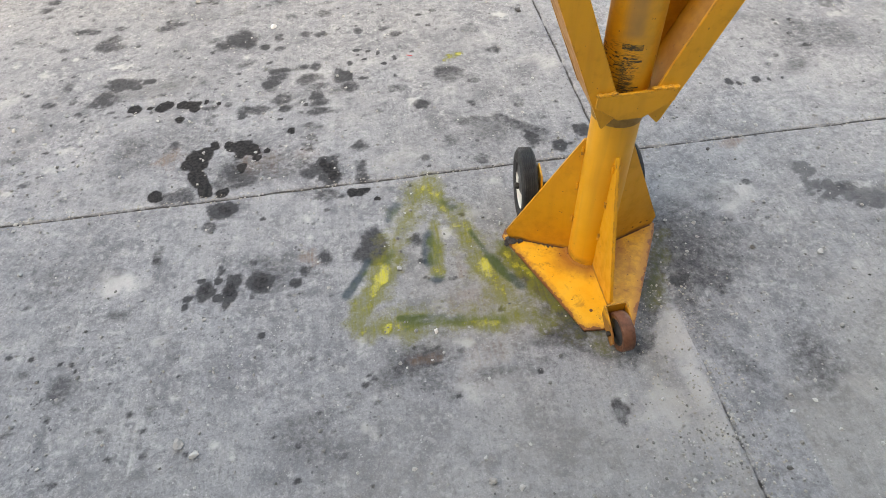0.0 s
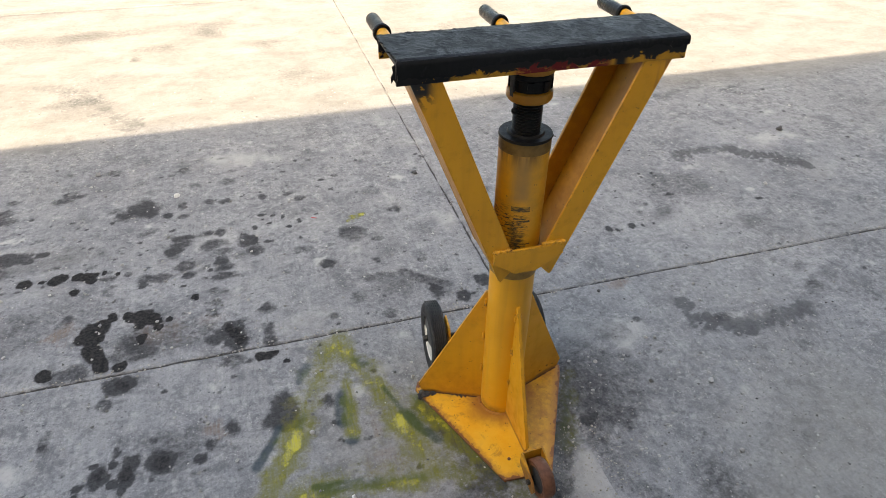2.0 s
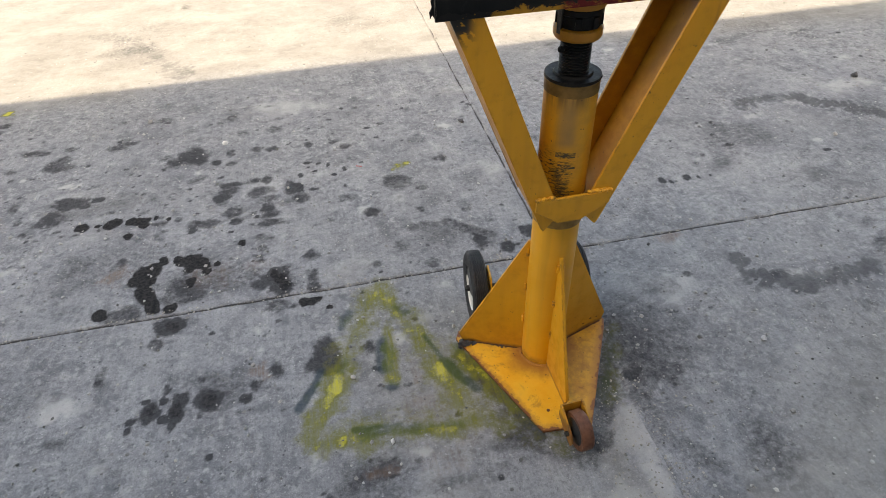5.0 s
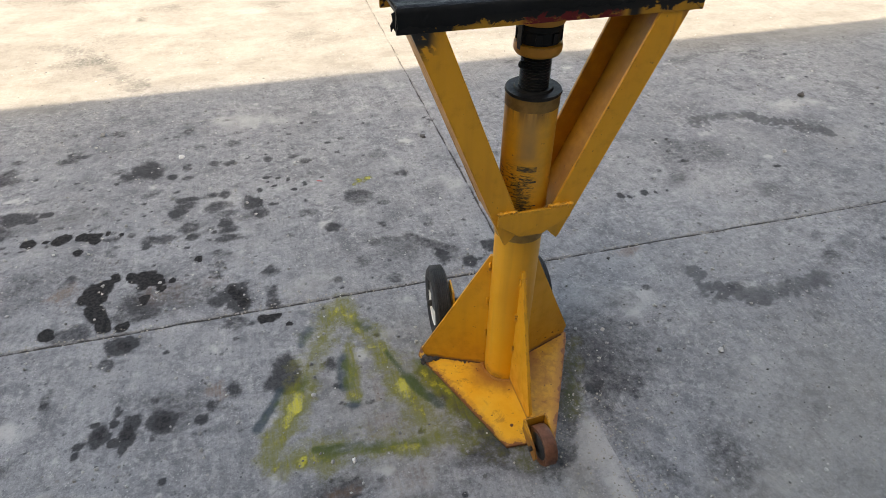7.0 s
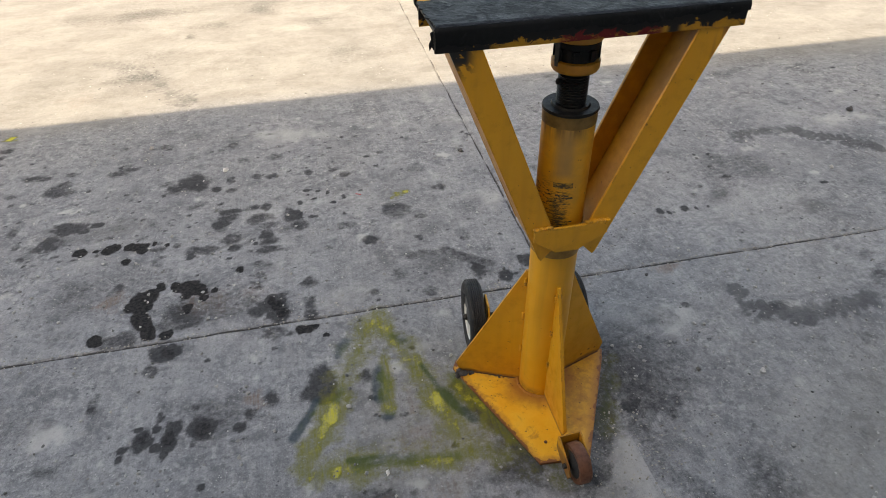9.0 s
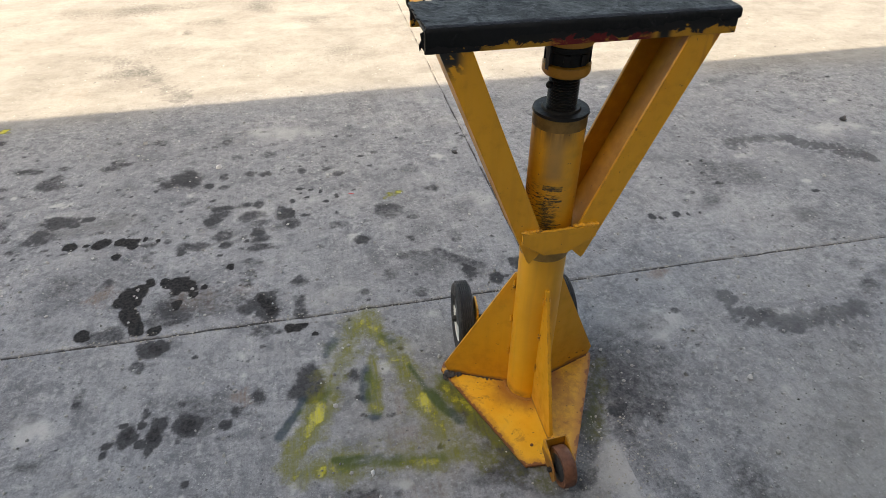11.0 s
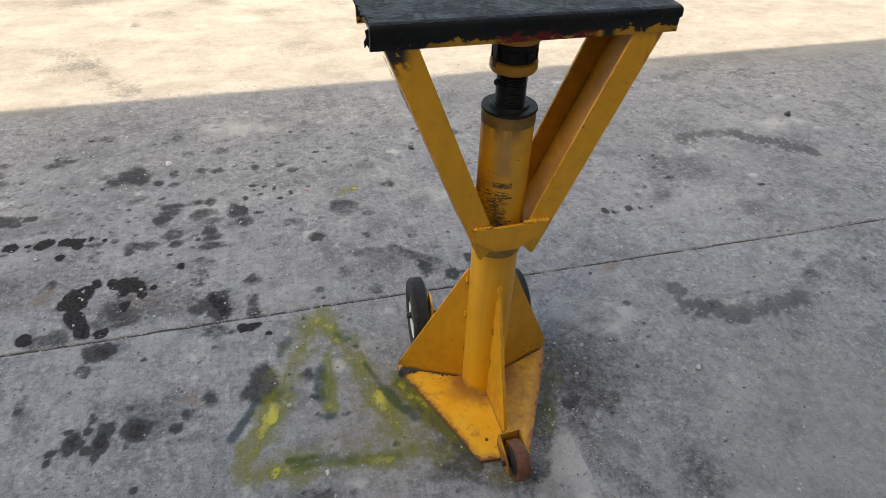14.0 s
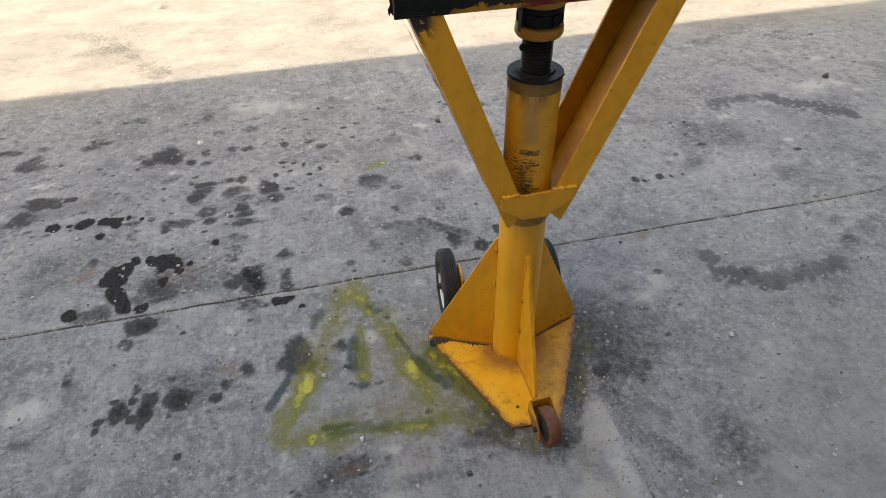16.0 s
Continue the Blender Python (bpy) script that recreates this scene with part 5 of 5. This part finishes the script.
def pad():
    """Rubber laid over the beam and down its front: crusty, with a ragged lower edge and torn ends."""
    bm = bmesh.new()
    corners = [(0.087, 1.148), (0.087, 1.161), (0.082, 1.1675), (0.060, 1.169), (-0.074, 1.1685), (-0.083, 1.166), (-0.0865, 1.160), (-0.0868, 1.143)]
    prof = []
    for (ay, az), (by, bz) in zip(corners, corners[1:]):
        n = max(1, round(math.hypot(by - ay, bz - az) / 0.0032))
        prof += [(ay + (by - ay) * k / n, az + (bz - az) * k / n) for k in range(n)]
    prof.append(corners[-1])
    nx, rows, under = 240, [], []
    for k in range(nx + 1):
        x = -0.327 + 0.654 * k / nx
        rag = noise.noise((x * 22, 0, 1)) * 0.009 + noise.noise((x * 85, 0, 2)) * 0.005 - (0.014 if x < -0.17 else 0.0) + (0.006 if x > 0.16 else 0.0)
        row, low = [], []
        for j, (y, z) in enumerate(prof):
            dz = rag if j >= len(prof) - 4 else 0.0
            p = Vector((x, y, z))
            crust = noise.noise(p * 15) * 0.0005 + max(0.0, noise.noise(p * 30 + Vector((3, 1, 7)))) * 0.0005 + max(0.0, noise.noise(p * 110 + Vector((5, 2, 1))) - 0.25) * 0.0024 + noise.noise(p * 200) * 0.0004
            out = Vector((0, 0, 1)) if abs(y) < 0.083 else Vector((0, 1 if y > 0 else -1, 0))
            torn = noise.noise((y * 70, z * 70, 6)) * 0.006 + (0.004 if y < -0.03 else 0.0)
            dx = torn * max(0, 1 - k / 11)
            p = p + out * crust * (1.6 if y > 0.07 else 1.0) + Vector((dx, 0, dz))
            row.append(bm.verts.new(p))
            low.append(bm.verts.new(p - out * (crust + 0.003)))
        rows.append(row), under.append(low)
    for layer in (rows, under):
        for a, b in zip(layer, layer[1:]):
            for j in range(len(prof) - 1):
                bm.faces.new((a[j], a[j + 1], b[j + 1], b[j]))
    for a, b in ((rows[0], under[0]), (rows[-1], under[-1])):
        for j in range(len(prof) - 1):
            bm.faces.new((a[j], a[j + 1], b[j + 1], b[j]))
    for j in (0, -1):
        for k in range(nx):
            bm.faces.new((rows[k][j], rows[k + 1][j], under[k + 1][j], under[k][j]))
    return bm


def post_marks(stand):
    """Rubbed-off black printing on the post: unreadable bars."""
    rnd = random.Random(5)
    post = next(o for o in stand.children if o.name.startswith("post") and "cap" not in o.name)

    def patch(a0, a1, z0, z1, seed):
        bm = bmesh.new()
        r = POST_R + 0.0006
        cols = []
        for k in range(13):
            a = radians(a0 + (a1 - a0) * k / 12)
            e = 0.003 * noise.noise((k * 0.9, seed, 0))
            cols.append([bm.verts.new((r * math.cos(a), r * math.sin(a), z)) for z in (z0 + e, z1 + 0.7 * e)])
        for a, b in zip(cols, cols[1:]):
            bm.faces.new((a[0], b[0], b[1], a[1]))
        return bm

    front = math.degrees(math.atan2(-1.25, -0.45))
    part("worn_label", patch(front - 22, front + 22, 0.758, 0.772, 1), INK, post, "scraped black label remains")
    for k in range(13):
        z = 0.735 - k * 0.0075
        a = front - 34 + rnd.random() * 30
        part("printed_bar", patch(a, a + 8 + rnd.random() * 30, z, z + 0.002 + rnd.random() * 0.004, k + 2), INK, post)


jack_stand()


def crumbs():
    """Dark dirt packed along the foot of one gusset, thickest at the corner of the plate."""
    rnd = random.Random(12)
    bms = []
    for k in range(95):
        u = rnd.random() ** 2 * 0.26 if k < 75 else (rnd.uniform(0.66, 0.8) if k < 86 else rnd.random())
        r = 0.254 - 0.185 * u
        off = 0.006 + rnd.random() * (0.026 * max(0.0, 1 - 2.6 * u) + (0.008 if k >= 75 else 0.003))
        m = BASE_TURN @ pose(0, 0, 0, 0, 0, 161)
        p = m @ Vector((r, off, 0.0125))
        b = lump((0.0072 - 0.0050 * u) * (0.25 + 0.95 * rnd.random() ** 1.5), k, 0.6, 0.8)
        bmesh.ops.transform(b, matrix=Matrix.Translation(p) @ pose(0, 0, 0, 0, 0, k * 50), verts=b.verts)
        bms.append(b)
    ob = part("dirt_crumbs", joined(*bms), DARK_STONE)
    return tagged(ob, "dark crumbs of dirt packed beside the gusset on the base plate", "dirt", kind="stuff")


crumbs()


# ---- pebbles and grit ----
def pebble(x, y, r, material, label, seed, flat=0.65, name="pebble"):
    ob = part(name, lump(r, seed, flat, 0.9), material)
    ob.location = (x, y, 0)
    return tagged(ob, label, "stone", "loose stones on the concrete")


pebble(-0.508, -0.213, 0.0072, WHITE_STONE, "small white stone lying on the painted triangle", 1)
pebble(-1.210, -0.445, 0.014, GREY_STONE, "grey pebble stuck to the concrete", 2, 0.4)
pebble(-1.166, -0.485, 0.011, LIGHT_STONE, "pale angular chip of stone on the concrete", 3, 0.6)
pebble(-0.592, 0.036, 0.008, LIGHT_STONE, "small pale pebble inside the painted triangle", 4)
pebble(-1.030, 1.580, 0.013, WHITE_STONE, "pale pebble beside an old stain", 5)
pebble(2.263, 1.423, 0.017, DARK_STONE, "black lump of stone on bare concrete", 6, 0.75)
pebble(-0.430, -0.663, 0.010, GREY_STONE, "grey pebble on the concrete", 7)
pebble(0.705, -0.119, 0.009, LIGHT_STONE, "small pale pebble on the concrete", 8)
pebble(0.378, 0.069, 0.007, LIGHT_STONE, "white stone chip by the base plate", 9)
pebble(-2.030, 0.993, 0.009, LIGHT_STONE, "small pale pebble on the concrete", 10)
pebble(-1.633, 0.961, 0.008, LIGHT_STONE, "small pale pebble on the concrete", 11)
pebble(-0.566, -0.200, 0.006, GREY_STONE, "small grey pebble on yellow paint", 12)
pebble(-1.408, 1.887, 0.011, GREY_STONE, "grey pebble on the concrete", 13)
pebble(0.109, 1.496, 0.012, DARK_STONE, "dark pebble near the joint", 14)
pebble(1.765, 0.926, 0.010, LIGHT_STONE, "small pale pebble inside the tyre marks", 15)
pebble(0.568, 0.405, 0.008, DARK_STONE, "small dark pebble next to the joint", 16)


pebble(-1.842, 1.052, 0.0080, LIGHT_STONE, "tiny pale chip of stone on the concrete", 30, 0.7, "stone_chip")
pebble(-1.698, 0.927, 0.0080, LIGHT_STONE, "tiny pale chip of stone on the concrete", 31, 0.7, "stone_chip")
pebble(-1.919, 0.975, 0.0080, GREY_STONE, "tiny grey chip of stone on the concrete", 32, 0.7, "stone_chip")
pebble(-1.686, 0.798, 0.0066, LIGHT_STONE, "tiny pale chip of stone on the concrete", 33, 0.7, "stone_chip")
pebble(-1.729, 0.732, 0.0067, LIGHT_STONE, "tiny pale chip of stone on the concrete", 34, 0.7, "stone_chip")
pebble(-1.994, 0.858, 0.0080, GREY_STONE, "tiny grey chip of stone on the concrete", 35, 0.7, "stone_chip")
pebble(-1.556, 0.637, 0.0062, LIGHT_STONE, "tiny pale chip of stone on the concrete", 36, 0.7, "stone_chip")
pebble(-1.222, 1.078, 0.0072, LIGHT_STONE, "tiny pale chip of stone on the concrete", 37, 0.7, "stone_chip")
pebble(-1.133, 1.022, 0.0072, GREY_STONE, "tiny grey chip of stone on the concrete", 38, 0.7, "stone_chip")
pebble(-1.037, 0.534, 0.0080, LIGHT_STONE, "tiny pale chip of stone on the concrete", 39, 0.7, "stone_chip")
pebble(-1.013, 0.532, 0.0061, LIGHT_STONE, "tiny pale chip of stone on the concrete", 40, 0.7, "stone_chip")
pebble(-0.893, 0.162, 0.0071, GREY_STONE, "tiny grey chip of stone on the concrete", 41, 0.7, "stone_chip")
pebble(0.349, 0.301, 0.0061, LIGHT_STONE, "tiny pale chip of stone on the concrete", 42, 0.7, "stone_chip")
pebble(0.606, 0.127, 0.0076, LIGHT_STONE, "tiny pale chip of stone on the concrete", 43, 0.7, "stone_chip")
pebble(0.637, 0.117, 0.0076, GREY_STONE, "tiny grey chip of stone on the concrete", 44, 0.7, "stone_chip")
pebble(0.951, 0.342, 0.0080, LIGHT_STONE, "tiny pale chip of stone on the concrete", 45, 0.7, "stone_chip")
pebble(0.918, 0.247, 0.0076, LIGHT_STONE, "tiny pale chip of stone on the concrete", 46, 0.7, "stone_chip")
pebble(0.076, -0.598, 0.0056, GREY_STONE, "tiny grey chip of stone on the concrete", 47, 0.7, "stone_chip")
pebble(0.382, -0.559, 0.0061, LIGHT_STONE, "tiny pale chip of stone on the concrete", 48, 0.7, "stone_chip")
pebble(0.363, -0.604, 0.0061, LIGHT_STONE, "tiny pale chip of stone on the concrete", 49, 0.7, "stone_chip")
pebble(0.627, -0.381, 0.0080, GREY_STONE, "tiny grey chip of stone on the concrete", 50, 0.7, "stone_chip")
pebble(0.340, -0.295, 0.0051, LIGHT_STONE, "tiny pale chip of stone on the concrete", 51, 0.7, "stone_chip")
pebble(0.271, -0.586, 0.0045, LIGHT_STONE, "tiny pale chip of stone on the concrete", 52, 0.7, "stone_chip")
pebble(0.422, -0.518, 0.0061, GREY_STONE, "tiny grey chip of stone on the concrete", 53, 0.7, "stone_chip")
pebble(0.466, -0.529, 0.0045, LIGHT_STONE, "tiny pale chip of stone on the concrete", 54, 0.7, "stone_chip")
pebble(-0.361, -0.443, 0.0061, LIGHT_STONE, "tiny pale chip of stone on the concrete", 55, 0.7, "stone_chip")
pebble(-0.281, -0.491, 0.0045, GREY_STONE, "tiny grey chip of stone on the concrete", 56, 0.7, "stone_chip")
pebble(-0.387, -0.387, 0.0045, LIGHT_STONE, "tiny pale chip of stone on the concrete", 57, 0.7, "stone_chip")
pebble(-0.436, -0.606, 0.0055, LIGHT_STONE, "tiny pale chip of stone on the concrete", 58, 0.7, "stone_chip")
pebble(-0.353, -0.584, 0.0056, GREY_STONE, "tiny grey chip of stone on the concrete", 59, 0.7, "stone_chip")
pebble(-0.363, -0.689, 0.0066, LIGHT_STONE, "tiny pale chip of stone on the concrete", 60, 0.7, "stone_chip")
pebble(-0.497, -0.286, 0.0045, LIGHT_STONE, "tiny pale chip of stone on the concrete", 61, 0.7, "stone_chip")
pebble(-0.640, -0.633, 0.0041, GREY_STONE, "tiny grey chip of stone on the concrete", 62, 0.7, "stone_chip")
pebble(-1.407, -0.413, 0.0056, LIGHT_STONE, "tiny pale chip of stone on the concrete", 63, 0.7, "stone_chip")
pebble(-1.558, -0.459, 0.0055, LIGHT_STONE, "tiny pale chip of stone on the concrete", 64, 0.7, "stone_chip")
pebble(-1.479, -0.071, 0.0051, GREY_STONE, "tiny grey chip of stone on the concrete", 65, 0.7, "stone_chip")
pebble(-1.280, -0.218, 0.0051, LIGHT_STONE, "tiny pale chip of stone on the concrete", 66, 0.7, "stone_chip")
pebble(-1.145, -0.288, 0.0046, LIGHT_STONE, "tiny pale chip of stone on the concrete", 67, 0.7, "stone_chip")
pebble(-0.531, 0.283, 0.0056, GREY_STONE, "tiny grey chip of stone on the concrete", 68, 0.7, "stone_chip")

scrap = part("plastic_scrap", bevelled(box(-0.013, 0.013, -0.002, 0.002, 0.0005, 0.003, 0.0), 0.0008), plain("red_plastic", (0.5, 0.05, 0.06), 0.45, 0.0, 0.2))
scrap.matrix_world = pose(-0.433, 1.222, 0, 0, 0, -25)
tagged(scrap, "tiny red scrap of plastic on the concrete", "litter")


def grit(name, count, lo, hi, material, label, seed, where):
    """Loose grains, joined."""
    rnd = np.random.RandomState(seed)
    ring = [(math.cos(a), math.sin(a), h) for a, h in ((0.2, 0.5), (1.4, 0.65), (2.7, 0.45), (3.8, 0.7), (5.1, 0.5))]
    form = np.array([(0.45, 0.1, -0.05), (-0.3, 0.4, -0.05), (-0.2, -0.45, -0.05), *ring, (0.15, 0.1, 1.15)])
    tris = np.array([(3, 4, 8), (4, 5, 8), (5, 6, 8), (6, 7, 8), (7, 3, 8), (0, 4, 3), (0, 1, 4), (1, 5, 4), (1, 6, 5), (1, 2, 6), (2, 7, 6), (2, 0, 7), (0, 3, 7)])
    co, faces = [], []
    for k in range(count):
        x, y = where(rnd)
        r = lo + (hi - lo) * rnd.rand() ** 2.4
        a = rnd.rand() * 6.28
        turn = np.array([(math.cos(a), -math.sin(a), 0), (math.sin(a), math.cos(a), 0), (0, 0, 1)])
        p = (form * (0.7 + 0.6 * rnd.rand(9, 1)) * (1, 1, 0.55 + 0.5 * rnd.rand())) @ turn.T * r
        co.append(p + (x, y, 0.0))
        faces.append(tris + 9 * k)
    me = bpy.data.meshes.new(name)
    me.from_pydata(np.concatenate(co).tolist(), [], np.concatenate(faces).tolist())
    me.materials.append(material)
    return tagged(new(name, me), label, "grit", kind="stuff")


def clumped(x0, x1, y0, y1):
    def where(rnd):
        while True:
            x, y = x0 + (x1 - x0) * rnd.rand(), y0 + (y1 - y0) * rnd.rand()
            n = noise.noise((x * 1.7, y * 1.7, 3)) + 0.6 * noise.noise((x * 7, y * 7, 5))
            if rnd.rand() < 0.18 + 0.9 * max(0, n):
                return x, y
    return where


def by_joint(rnd):
    if rnd.rand() < 0.4:
        return JOINT_X - 0.05 + 0.09 * rnd.randn(), -0.9 + 0.75 * rnd.rand()
    return -2.2 + 4.8 * rnd.rand(), JOINT_Y + 0.016 * rnd.randn()


grit("pale_grit", 3600, 0.0016, 0.0064, GRAVEL, "pale grains of stone scattered over the concrete", 1, clumped(-2.6, 3.2, -0.9, 3.2))
grit("gravel", 1100, 0.0032, 0.0088, GRAVEL, "small pale stones scattered over the concrete", 4, clumped(-2.4, 2.8, -0.9, 2.3))
grit("dark_grit", 3500, 0.001, 0.0052, GREY_STONE, "dark grains scattered over the concrete", 2, clumped(-2.6, 3.2, -0.9, 3.2))
grit("sandy_grit", 1800, 0.001, 0.0042, SAND, "grey crumbs of stone in the joints and on the slabs", 3, by_joint)


def heap(spots):
    """Grains in a few loose drifts, each a centre and two spreads."""
    def where(rnd):
        x, y, a, b = spots[rnd.randint(len(spots))]
        return x + a * rnd.randn(), y + b * rnd.randn()
    return where


grit("drifted_gravel", 900, 0.0016, 0.0052, GRAVEL, "small stones drifted together beside tyre marks and joint", 6, heap([(1.15, -0.06, 0.28, 0.07), (0.75, 0.02, 0.22, 0.16), (0.62, -0.30, 0.3, 0.12), (0.22, -0.60, 0.03, 0.10), (0.12, -0.68, 0.07, 0.08), (-1.75, 0.85, 0.2, 0.12)]))
